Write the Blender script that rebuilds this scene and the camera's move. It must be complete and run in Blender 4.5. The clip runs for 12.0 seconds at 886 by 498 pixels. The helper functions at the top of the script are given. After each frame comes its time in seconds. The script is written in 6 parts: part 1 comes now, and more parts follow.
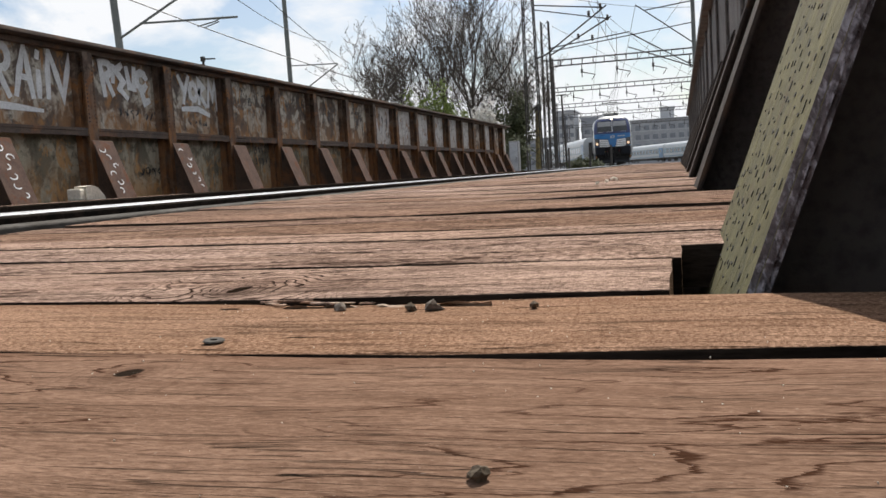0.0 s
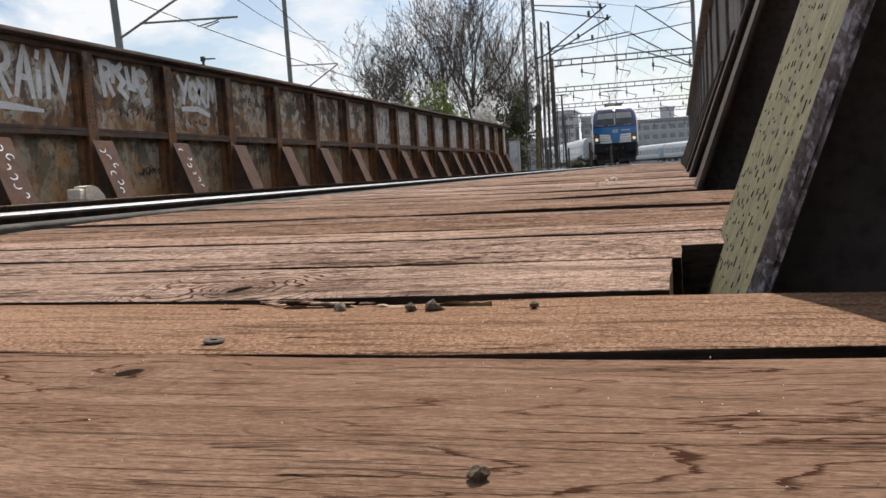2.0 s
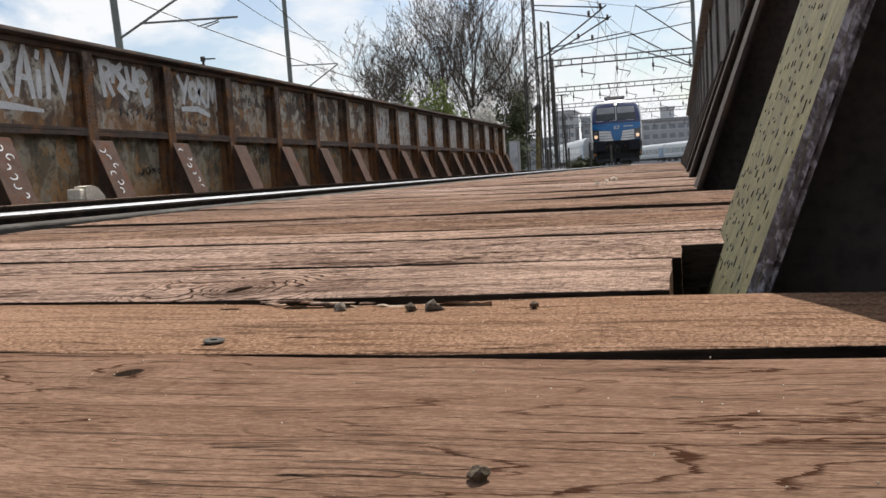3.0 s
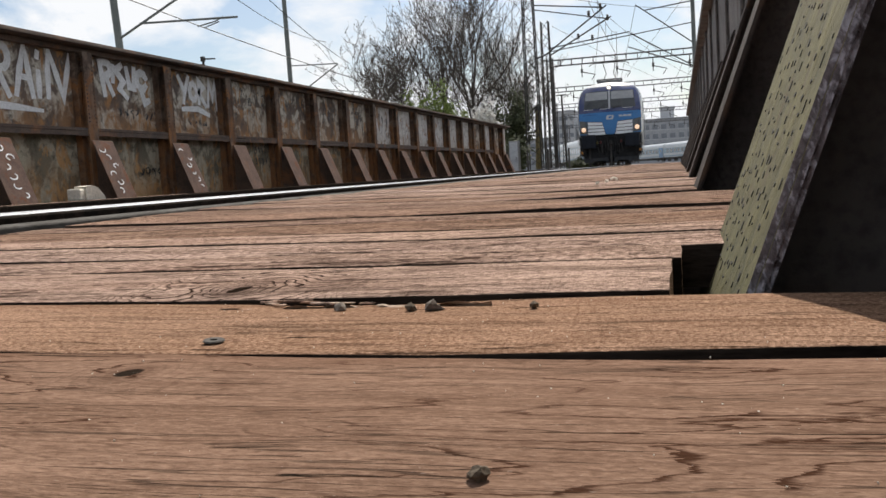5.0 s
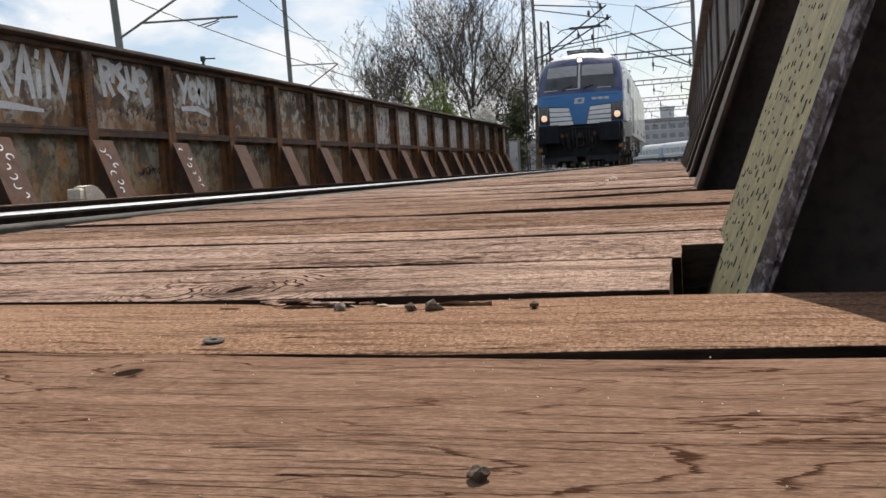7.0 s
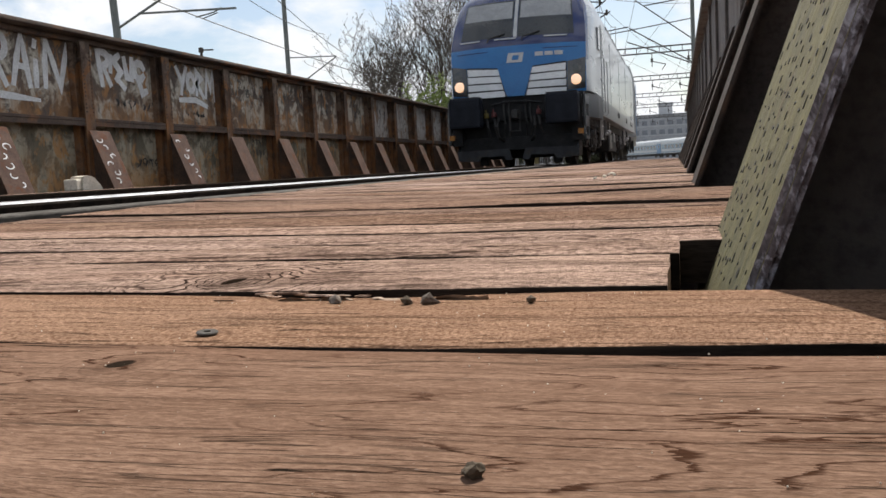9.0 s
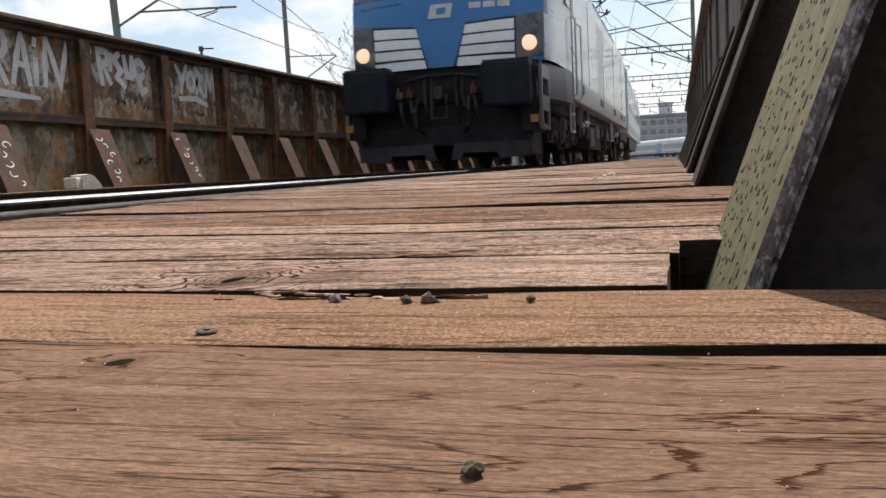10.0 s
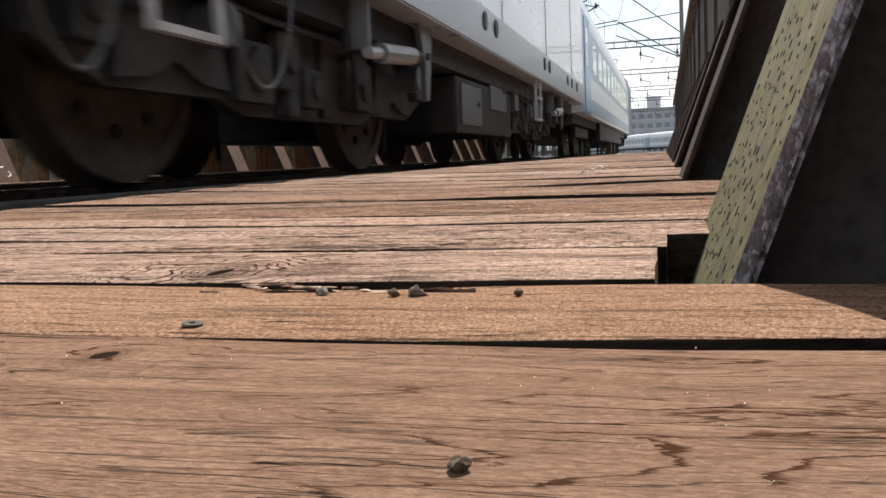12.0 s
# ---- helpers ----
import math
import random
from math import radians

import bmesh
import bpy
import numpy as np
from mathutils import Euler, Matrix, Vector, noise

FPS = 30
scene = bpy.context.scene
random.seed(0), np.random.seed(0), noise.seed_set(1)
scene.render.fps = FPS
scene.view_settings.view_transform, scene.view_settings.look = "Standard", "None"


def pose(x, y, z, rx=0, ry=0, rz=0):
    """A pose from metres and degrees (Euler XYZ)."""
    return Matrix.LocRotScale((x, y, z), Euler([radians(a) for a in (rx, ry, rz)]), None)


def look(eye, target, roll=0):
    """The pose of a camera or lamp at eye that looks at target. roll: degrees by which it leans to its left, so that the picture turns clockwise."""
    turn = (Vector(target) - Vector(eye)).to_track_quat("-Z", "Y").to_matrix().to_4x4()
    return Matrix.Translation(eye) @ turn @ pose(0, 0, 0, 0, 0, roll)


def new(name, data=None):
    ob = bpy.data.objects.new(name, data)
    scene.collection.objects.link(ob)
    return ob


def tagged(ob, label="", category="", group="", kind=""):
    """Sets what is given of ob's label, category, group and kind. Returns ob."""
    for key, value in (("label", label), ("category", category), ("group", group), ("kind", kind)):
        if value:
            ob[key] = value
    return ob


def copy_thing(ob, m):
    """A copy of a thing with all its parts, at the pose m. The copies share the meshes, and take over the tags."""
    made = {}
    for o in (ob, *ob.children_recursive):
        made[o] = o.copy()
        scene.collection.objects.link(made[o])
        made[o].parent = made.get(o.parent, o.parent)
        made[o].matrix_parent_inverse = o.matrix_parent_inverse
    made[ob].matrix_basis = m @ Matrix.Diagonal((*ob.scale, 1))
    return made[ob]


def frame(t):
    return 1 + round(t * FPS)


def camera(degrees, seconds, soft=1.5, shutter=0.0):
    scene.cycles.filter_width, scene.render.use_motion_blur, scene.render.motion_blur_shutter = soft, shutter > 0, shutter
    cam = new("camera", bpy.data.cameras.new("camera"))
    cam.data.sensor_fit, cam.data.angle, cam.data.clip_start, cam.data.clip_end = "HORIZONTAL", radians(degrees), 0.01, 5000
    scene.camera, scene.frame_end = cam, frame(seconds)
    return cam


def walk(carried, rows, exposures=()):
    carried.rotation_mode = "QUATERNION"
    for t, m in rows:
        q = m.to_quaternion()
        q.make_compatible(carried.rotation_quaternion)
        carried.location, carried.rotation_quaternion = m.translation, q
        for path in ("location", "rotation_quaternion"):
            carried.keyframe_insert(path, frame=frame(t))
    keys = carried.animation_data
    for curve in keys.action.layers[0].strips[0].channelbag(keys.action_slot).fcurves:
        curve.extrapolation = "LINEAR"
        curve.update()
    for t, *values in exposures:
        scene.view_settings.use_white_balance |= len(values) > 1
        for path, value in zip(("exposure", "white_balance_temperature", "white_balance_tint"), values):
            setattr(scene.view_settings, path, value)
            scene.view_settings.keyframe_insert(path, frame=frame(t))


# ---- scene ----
# ---------------------------------------------------------------- camera and walk
EYE = (0.0, 0.0, 0.072)


def aim(yaw, pitch, roll, slip=(0.0, 0.0, 0.0)):
    """A pose from the lens's place: degrees to the left of the track's line, up, and of lean; slip: how far the lens has crept."""
    a, b = radians(yaw), radians(pitch)
    way = Vector((-math.sin(a) * math.cos(b), math.cos(a) * math.cos(b), math.sin(b)))
    eye = Vector(EYE) + Vector(slip)
    return look(eye, eye + way, -roll)


cam = camera(53.66, 12.0, soft=1.55, shutter=0.4)
walk(cam, [
    (0.0, aim(15.369, -4.840, 3.497)),
    (6.8, aim(15.369, -4.840, 3.497)),
    (7.2, aim(15.355, -4.880, 3.450, (-0.0001, 0.0004, -0.0001))),
    (8.0, aim(15.272, -5.065, 3.190, (-0.0006, 0.0024, -0.0005))),
    (8.8, aim(15.200, -5.238, 2.960, (-0.0010, 0.0040, -0.0008))),
    (9.0, aim(15.190, -5.252, 2.930, (-0.0010, 0.0041, -0.0008))),
    (9.5, aim(15.179, -5.270, 2.863, (-0.0011, 0.0043, -0.0009))),
    (10.0, aim(15.169, -5.300, 2.794, (-0.0011, 0.0043, -0.0009))),
    (10.5, aim(15.150, -5.312, 2.735, (-0.0011, 0.0044, -0.0010))),
    (11.0, aim(15.140, -5.400, 2.650, (-0.0012, 0.0052, -0.0010))),
    (11.5, aim(14.714, -5.685, 2.540, (-0.0013, 0.0056, -0.0010))),
    (12.0, aim(14.409, -5.802, 2.500, (-0.0013, 0.0056, -0.0009))),
], exposures=[(0.0, 0.17), (7.0, 0.18), (9.5, 0.27), (10.8, 0.40), (12.0, 0.62)])

# ---------------------------------------------------------------- world and sun
SUN_UP, SUN_TURN = 50.0, -3.0          # degrees above the horizon; to the left of the track's line

world = bpy.data.worlds.new("sky")
scene.world = world
world.use_nodes = True
wn, wl = world.node_tree.nodes, world.node_tree.links
wn.clear()
w_out = wn.new("ShaderNodeOutputWorld")
w_bg = wn.new("ShaderNodeBackground")
w_sky = wn.new("ShaderNodeTexSky")
w_sky.sky_type, w_sky.sun_disc = "NISHITA", False
w_sky.sun_elevation, w_sky.sun_rotation = radians(SUN_UP), radians(SUN_TURN)
w_sky.air_density, w_sky.dust_density, w_sky.ozone_density = 1.0, 1.2, 1.2
w_co = wn.new("ShaderNodeTexCoord")
w_map = wn.new("ShaderNodeMapping")
w_map.inputs["Scale"].default_value = (4.2, 4.2, 8.5)
w_map.inputs["Location"].default_value = (0.35, 0.2, 0.1)
w_noise = wn.new("ShaderNodeTexNoise")
w_noise.inputs["Scale"].default_value, w_noise.inputs["Detail"].default_value = 1.5, 9.0
w_noise.inputs["Roughness"].default_value, w_noise.inputs["Distortion"].default_value = 0.55, 0.25
w_ramp = wn.new("ShaderNodeValToRGB")
w_ramp.color_ramp.elements[0].position, w_ramp.color_ramp.elements[1].position = 0.41, 0.55
w_mix = wn.new("ShaderNodeMix")
w_mix.data_type = "RGBA"
w_mix.inputs[7].default_value = (8.9, 9.05, 9.3, 1)
wl.new(w_co.outputs["Generated"], w_map.inputs[0])
wl.new(w_map.outputs[0], w_noise.inputs["Vector"])
wl.new(w_noise.outputs[0], w_ramp.inputs[0])
wl.new(w_ramp.outputs[0], w_mix.inputs[0])
wl.new(w_sky.outputs[0], w_mix.inputs[6])
wl.new(w_mix.outputs[2], w_bg.inputs[0])
w_bg.inputs[1].default_value = 0.095
wl.new(w_bg.outputs[0], w_out.inputs[0])

sun = new("sun", bpy.data.lights.new("sun", "SUN"))
sun.data.energy, sun.data.angle, sun.data.color = 5.0, radians(0.53), (1.0, 0.94, 0.86)
_a, _e = radians(SUN_TURN), radians(SUN_UP)
_to = Vector((-math.sin(_a) * math.cos(_e), math.cos(_a) * math.cos(_e), math.sin(_e)))
sun.matrix_world = look(_to * 100, (0, 0, 0))

# ---------------------------------------------------------------- materials
def mat(name, dark, light, scale=6.0, stretch=(1, 1, 1), rough=0.6, metal=0.0, bump=0.15, fine=60.0,
        third=None, third_at=0.62, third_scale=1.5, spec=0.5, by_object=0.0, rough_var=0.12, coat=0.0,
        third_soft=0.06, third_detail=9):
    """A surface with variation at two scales: patches between two colours, grain with relief, and stains of a third."""
    m = bpy.data.materials.new(name)
    m.use_nodes = True
    n, l = m.node_tree.nodes, m.node_tree.links
    b = n["Principled BSDF"]
    b.inputs["Metallic"].default_value = metal
    b.inputs["Specular IOR Level"].default_value = spec
    b.inputs["Coat Weight"].default_value = coat
    co, mp = n.new("ShaderNodeTexCoord"), n.new("ShaderNodeMapping")
    mp.inputs["Scale"].default_value = stretch
    l.new(co.outputs["Object"], mp.inputs[0])
    vec = mp.outputs[0]
    if by_object:
        info, add = n.new("ShaderNodeObjectInfo"), n.new("ShaderNodeVectorMath")
        mul = n.new("ShaderNodeMath")
        mul.operation, mul.inputs[1].default_value = "MULTIPLY", 37.0
        l.new(info.outputs["Random"], mul.inputs[0])
        l.new(mul.outputs[0], add.inputs[1])
        l.new(vec, add.inputs[0])
        vec = add.outputs[0]

    def noise_of(s, d=6.0, dist=0.0):
        t = n.new("ShaderNodeTexNoise")
        t.inputs["Scale"].default_value, t.inputs["Detail"].default_value = s, d
        t.inputs["Distortion"].default_value, t.inputs["Roughness"].default_value = dist, 0.6
        l.new(vec, t.inputs["Vector"])
        return t.outputs[0]

    def mix(fac, a, c):
        x = n.new("ShaderNodeMix")
        x.data_type = "RGBA"
        for k, v in ((6, a), (7, c)):
            if isinstance(v, tuple):
                x.inputs[k].default_value = (*v, 1)
            else:
                l.new(v, x.inputs[k])
        if isinstance(fac, float):
            x.inputs[0].default_value = fac
        else:
            l.new(fac, x.inputs[0])
        return x.outputs[2]

    def ramp(v, lo, hi):
        r = n.new("ShaderNodeMapRange")
        r.inputs[1].default_value, r.inputs[2].default_value = lo, hi
        l.new(v, r.inputs[0])
        return r.outputs[0]

    big, small = noise_of(scale, 6, 0.3), noise_of(fine, 4)
    col = mix(ramp(big, 0.35, 0.65), dark, light)
    col = mix(ramp(small, 0.45, 0.9), col, tuple(c * 0.45 for c in dark))
    if third:
        col = mix(ramp(noise_of(third_scale, third_detail, 0.6), third_at - third_soft, third_at + third_soft), col, third)
    if by_object:
        hsv = n.new("ShaderNodeHueSaturation")
        v = n.new("ShaderNodeMapRange")
        v.inputs[3].default_value, v.inputs[4].default_value = 1 - by_object, 1 + by_object
        l.new(info.outputs["Random"], v.inputs[0])
        l.new(v.outputs[0], hsv.inputs["Value"])
        l.new(col, hsv.inputs["Color"])
        col = hsv.outputs[0]
    l.new(col, b.inputs["Base Color"])
    r = n.new("ShaderNodeMapRange")
    r.inputs[3].default_value, r.inputs[4].default_value = max(rough - rough_var, 0.03), min(rough + rough_var, 1)
    l.new(big, r.inputs[0])
    l.new(r.outputs[0], b.inputs["Roughness"])
    if bump:
        bp, bp2 = n.new("ShaderNodeBump"), n.new("ShaderNodeBump")
        bp.inputs["Strength"].default_value, bp.inputs["Distance"].default_value = bump, 0.3 / scale
        bp2.inputs["Strength"].default_value, bp2.inputs["Distance"].default_value = bump, 0.3 / fine
        l.new(big, bp.inputs["Height"])
        l.new(small, bp2.inputs["Height"])
        l.new(bp.outputs[0], bp2.inputs["Normal"])
        l.new(bp2.outputs[0], b.inputs["Normal"])
    return m


def glow(name, colour, strength):
    m = bpy.data.materials.new(name)
    m.use_nodes = True
    b = m.node_tree.nodes["Principled BSDF"]
    b.inputs["Base Color"].default_value = (0.8, 0.8, 0.8, 1)
    b.inputs["Emission Color"].default_value = (*colour, 1)
    b.inputs["Emission Strength"].default_value = strength
    b.inputs["Roughness"].default_value = 0.2
    return m


def deck_wood(name, pale, brown, dark, rings=34.0, knot=None, stain=0.6, bendy=0.16, hairy=1.0, contour=0.0, fine=1.0,
              speck=(300.0, 64.0, 0.6), split=(2.2, 26.0, 0.9), fibres=0.40, ringing=0.85, saw=0.0,
              dashes=(22.0, 75.0, 0.9), checks=(8.0, 85.0)):
    """Weathered timber: long fibres along x, flat-sawn rings, dark checks, its own chance per plank."""
    m = bpy.data.materials.new(name)
    m.use_nodes = True
    n, l = m.node_tree.nodes, m.node_tree.links
    b = n["Principled BSDF"]
    co, info = n.new("ShaderNodeTexCoord"), n.new("ShaderNodeObjectInfo")
    mul = n.new("ShaderNodeMath")
    mul.operation, mul.inputs[1].default_value = "MULTIPLY", 23.0
    l.new(info.outputs["Random"], mul.inputs[0])
    add = n.new("ShaderNodeVectorMath")
    l.new(co.outputs["Object"], add.inputs[0])
    l.new(mul.outputs[0], add.inputs[1])

    def noise_of(st, s, d=5.0, dist=0.0, rg=0.6):
        mp, t = n.new("ShaderNodeMapping"), n.new("ShaderNodeTexNoise")
        mp.inputs["Scale"].default_value = st
        l.new(add.outputs[0], mp.inputs[0])
        l.new(mp.outputs[0], t.inputs["Vector"])
        t.inputs["Scale"].default_value, t.inputs["Detail"].default_value = s, d
        t.inputs["Distortion"].default_value, t.inputs["Roughness"].default_value = dist, rg
        return t.outputs[0]

    def rng(v, lo, hi, a=0.0, c=1.0):
        r = n.new("ShaderNodeMapRange")
        for k, x in ((1, lo), (2, hi), (3, a), (4, c)):
            r.inputs[k].default_value = x
        l.new(v, r.inputs[0])
        return r.outputs[0]

    def mix(fac, a, c, mode="MIX"):
        x = n.new("ShaderNodeMix")
        x.data_type, x.blend_type = "RGBA", mode
        for k, v in ((6, a), (7, c)):
            if isinstance(v, tuple):
                x.inputs[k].default_value = (*v, 1)
            else:
                l.new(v, x.inputs[k])
        l.new(fac, x.inputs[0])
        return x.outputs[2]

    # rings: bands across the plank, bent by a slow noise that is long along the fibre
    bend = noise_of((3.4, 7.0, 7.0), 1.3, 4.0, 0.5)
    sep, comb = n.new("ShaderNodeSeparateXYZ"), n.new("ShaderNodeCombineXYZ")
    l.new(co.outputs["Object"] if knot else add.outputs[0], sep.inputs[0])
    madd = n.new("ShaderNodeMath")
    madd.operation, madd.inputs[1].default_value = "MULTIPLY_ADD", bendy
    l.new(bend, madd.inputs[0])
    l.new(sep.outputs[1], madd.inputs[2])
    l.new(madd.outputs[0], comb.inputs[1])
    if knot:
        # the rings bend round a knot at (x, y) of the plank and close into ovals
        mk, ln = n.new("ShaderNodeMapping"), n.new("ShaderNodeVectorMath")
        mk.vector_type = "POINT"
        sx, sy = 1 / knot[2], 1 / knot[3]
        mk.inputs["Scale"].default_value = (sx, sy, 0)
        mk.inputs["Location"].default_value = (-knot[0] * sx, -knot[1] * sy, 0)
        ln.operation = "LENGTH"
        l.new(co.outputs["Object"], mk.inputs[0])
        l.new(mk.outputs[0], ln.inputs[0])
        away = ln.outputs["Value"]
        near = rng(away, 0.8, 4.5, 1.0, 0.0)
        md = n.new("ShaderNodeMath")
        md.operation, md.inputs[1].default_value = "MULTIPLY", knot[4]
        wob = n.new("ShaderNodeMath")
        wob.operation, wob.inputs[1].default_value = "MULTIPLY_ADD", 1.6
        l.new(noise_of((9.0, 22.0, 22.0), 1.0, 1.5, 0.2), wob.inputs[0])
        l.new(away, wob.inputs[2])
        l.new(wob.outputs[0], md.inputs[0])
        mf = n.new("ShaderNodeMix")
        l.new(near, mf.inputs[0])
        l.new(madd.outputs[0], mf.inputs[2])
        l.new(md.outputs[0], mf.inputs[3])
        l.new(mf.outputs[0], comb.inputs[1])
    wave = n.new("ShaderNodeTexWave")
    wave.wave_type, wave.bands_direction, wave.wave_profile = "BANDS", "Y", "SAW"
    wave.inputs["Scale"].default_value = rings
    wave.inputs["Distortion"].default_value = 2.5
    wave.inputs["Detail"].default_value = 2.0
    l.new(comb.outputs[0], wave.inputs["Vector"])
    ring = wave.outputs[1]
    fibre = noise_of((16.0 * fine, 210.0 * fine, 0.0), 1.0, 4.0, 0.2, 0.6)
    hair = noise_of((150.0 * fine, 420.0 * fine, 0.0), 1.0, 2.0, 0.3, 0.55)
    lump = noise_of((130.0 * fine, 170.0 * fine, 0.0), 1.0, 3.0, 0.4, 0.6)
    patch = noise_of((2.0, 9.0, 9.0), 1.4, 5.0, 0.5)
    grit = noise_of((260.0 * fine, 420.0 * fine, 0.0), 1.0, 2.0)
    check = noise_of((checks[0], checks[1], checks[1]), 1.0, 5.0, 0.8)
    dirt = noise_of((6.0, 14.0, 14.0), 1.0, 7.0, 0.9)
    col = mix(rng(patch, 0.33, 0.68), brown, pale)
    broken = noise_of((5.0, 30.0, 30.0), 1.0, 5.0, 0.6)
    mr = n.new("ShaderNodeMath")
    mr.operation = "MULTIPLY"
    l.new(rng(ring, 0.70, 0.97, 0.0, ringing), mr.inputs[0])
    l.new(rng(broken, 0.42, 0.60, 0.12, 1.0), mr.inputs[1])
    line = mr.outputs[0]
    ringed = None
    if knot:
        mk2 = n.new("ShaderNodeMath")
        mk2.operation = "MULTIPLY"
        l.new(rng(ring, 0.70, 0.86, 0.0, knot[6]), mk2.inputs[0])
        l.new(rng(away, 2.0, 5.5, 1.0, 0.0), mk2.inputs[1])
        ringed = mk2.outputs[0]
    col = mix(line, col, dark)
    col = mix(rng(fibre, 0.52, 0.74, 0.0, fibres), col, dark)
    # torn pores, about as long as broad, with raised fibres' shading painted in, and thin drying splits along the fibre
    pore = noise_of((speck[0], speck[1], 0.0), 1.0, 4.0, 0.5, 0.62)
    col = mix(rng(pore, 0.50, 0.66, 0.0, speck[2]), col, tuple(c * 1.5 for c in dark))
    col = mix(rng(pore, 0.30, 0.46, speck[2] * 0.8, 0.0), col, tuple(min(c * 1.3, 1) for c in pale))
    off, flat = n.new("ShaderNodeMath"), n.new("ShaderNodeMath")
    off.operation, off.inputs[1].default_value, flat.operation = "SUBTRACT", 0.5, "ABSOLUTE"
    l.new(noise_of((split[0], split[1], 0.0), 1.0, 3.0, 0.3, 0.5), off.inputs[0])
    l.new(off.outputs[0], flat.inputs[0])
    torn = n.new("ShaderNodeMath")
    torn.operation = "MULTIPLY"
    l.new(rng(flat.outputs[0], 0.004, 0.013, split[2], 0.0), torn.inputs[0])
    l.new(rng(noise_of((split[0] * 1.7, split[1] * 0.4, 0.0), 1.0, 3.0, 0.3), 0.43, 0.52, 0.0, 1.0), torn.inputs[1])
    split_line = torn.outputs[0]
    if saw:
        turned, arc = n.new("ShaderNodeMapping"), n.new("ShaderNodeTexNoise")
        turned.inputs["Rotation"].default_value, turned.inputs["Scale"].default_value = (0, 0, radians(-52)), (3.0, 70.0, 0)
        l.new(co.outputs["Object"], turned.inputs[0])
        l.new(turned.outputs[0], arc.inputs["Vector"])
        arc.inputs["Scale"].default_value, arc.inputs["Detail"].default_value = 1.0, 3.0
        col = mix(rng(arc.outputs[0], 0.52, 0.66, 0.0, saw), col, tuple(min(c * 1.35, 1) for c in pale))
    col = mix(rng(hair, 0.47, 0.62, 0.0, 0.72 * hairy), col, tuple(c * 1.6 for c in dark))
    col = mix(rng(lump, 0.54, 0.70, 0.0, 0.55 * hairy), col, dark)
    col = mix(rng(hair, 0.32, 0.45, 0.6 * hairy, 0.0), col, tuple(min(c * 1.45, 1) for c in pale))
    col = mix(rng(dirt, 0.52, 0.66, 0.0, stain), col, tuple(c * 1.5 for c in dark))
    dash = noise_of((dashes[0], dashes[1], dashes[1]), 1.0, 3.0, 0.3, 0.55)
    gate = noise_of((4.0, 12.0, 12.0), 1.0, 3.0, 0.3)
    md2 = n.new("ShaderNodeMath")
    md2.operation = "MULTIPLY"
    l.new(rng(dash, 0.55, 0.60, 0.0, dashes[2]), md2.inputs[0])
    l.new(rng(gate, 0.44, 0.58, 0.10, 1.0), md2.inputs[1])
    col = mix(md2.outputs[0], col, dark)
    band = noise_of((1.6, 26.0, 26.0), 1.0, 3.0, 0.5)
    col = mix(rng(band, 0.55, 0.66, 0.0, stain * 0.85), col, tuple(c * 1.7 for c in dark))
    if contour:
        # jagged dark year-ring contours of a flat-sawn board
        field = noise_of((4.2, 13.0, 13.0), 1.0, 2.0, 0.3, 0.45)
        jag = noise_of((30.0, 160.0, 160.0), 1.0, 4.0, 0.4)
        ma = n.new("ShaderNodeMath")
        ma.operation, ma.inputs[1].default_value = "MULTIPLY_ADD", 0.07
        l.new(jag, ma.inputs[0])
        l.new(field, ma.inputs[2])
        mb = n.new("ShaderNodeMath")
        mb.operation, mb.inputs[1].default_value = "MULTIPLY", contour
        l.new(ma.outputs[0], mb.inputs[0])
        fr = n.new("ShaderNodeMath")
        fr.operation = "FRACT"
        l.new(mb.outputs[0], fr.inputs[0])
        mc = n.new("ShaderNodeMath")
        mc.operation = "MULTIPLY"
        l.new(rng(fr.outputs[0], 0.87, 0.95, 0.0, 1.0), mc.inputs[0])
        l.new(rng(noise_of((7.0, 24.0, 24.0), 1.0, 4.0, 0.5), 0.40, 0.54, 0.15, 1.0), mc.inputs[1])
        col = mix(mc.outputs[0], col, dark)
    if ringed:
        col = mix(ringed, col, tuple(c * 0.6 for c in dark))
    wide = n.new("ShaderNodeMath")
    wide.operation = "MAXIMUM"
    l.new(rng(check, 0.635, 0.68), wide.inputs[0])
    l.new(split_line, wide.inputs[1])
    crack = wide.outputs[0]
    if knot:
        hole = rng(away, knot[5] * 0.75, knot[5], 1.0, 0.0)
        mx = n.new("ShaderNodeMath")
        mx.operation = "MAXIMUM"
        l.new(crack, mx.inputs[0])
        l.new(hole, mx.inputs[1])
        crack = mx.outputs[0]
        col = mix(rng(away, 0.4, 1.4, 0.45, 0.0), col, dark)
    col = mix(crack, col, (0.02, 0.014, 0.01))
    col = mix(rng(grit, 0.68, 0.80, 0.0, 0.35), col, (0.55, 0.47, 0.40))
    hsv = n.new("ShaderNodeHueSaturation")
    l.new(rng(info.outputs["Random"], 0, 1, 0.62, 1.16), hsv.inputs["Value"])
    l.new(rng(info.outputs["Random"], 0, 1, 1.08, 0.84), hsv.inputs["Saturation"])
    l.new(col, hsv.inputs["Color"])
    l.new(hsv.outputs[0], b.inputs["Base Color"])
    l.new(rng(patch, 0.3, 0.7, 0.62, 0.82), b.inputs["Roughness"])
    b.inputs["Specular IOR Level"].default_value = 0.0
    last = None
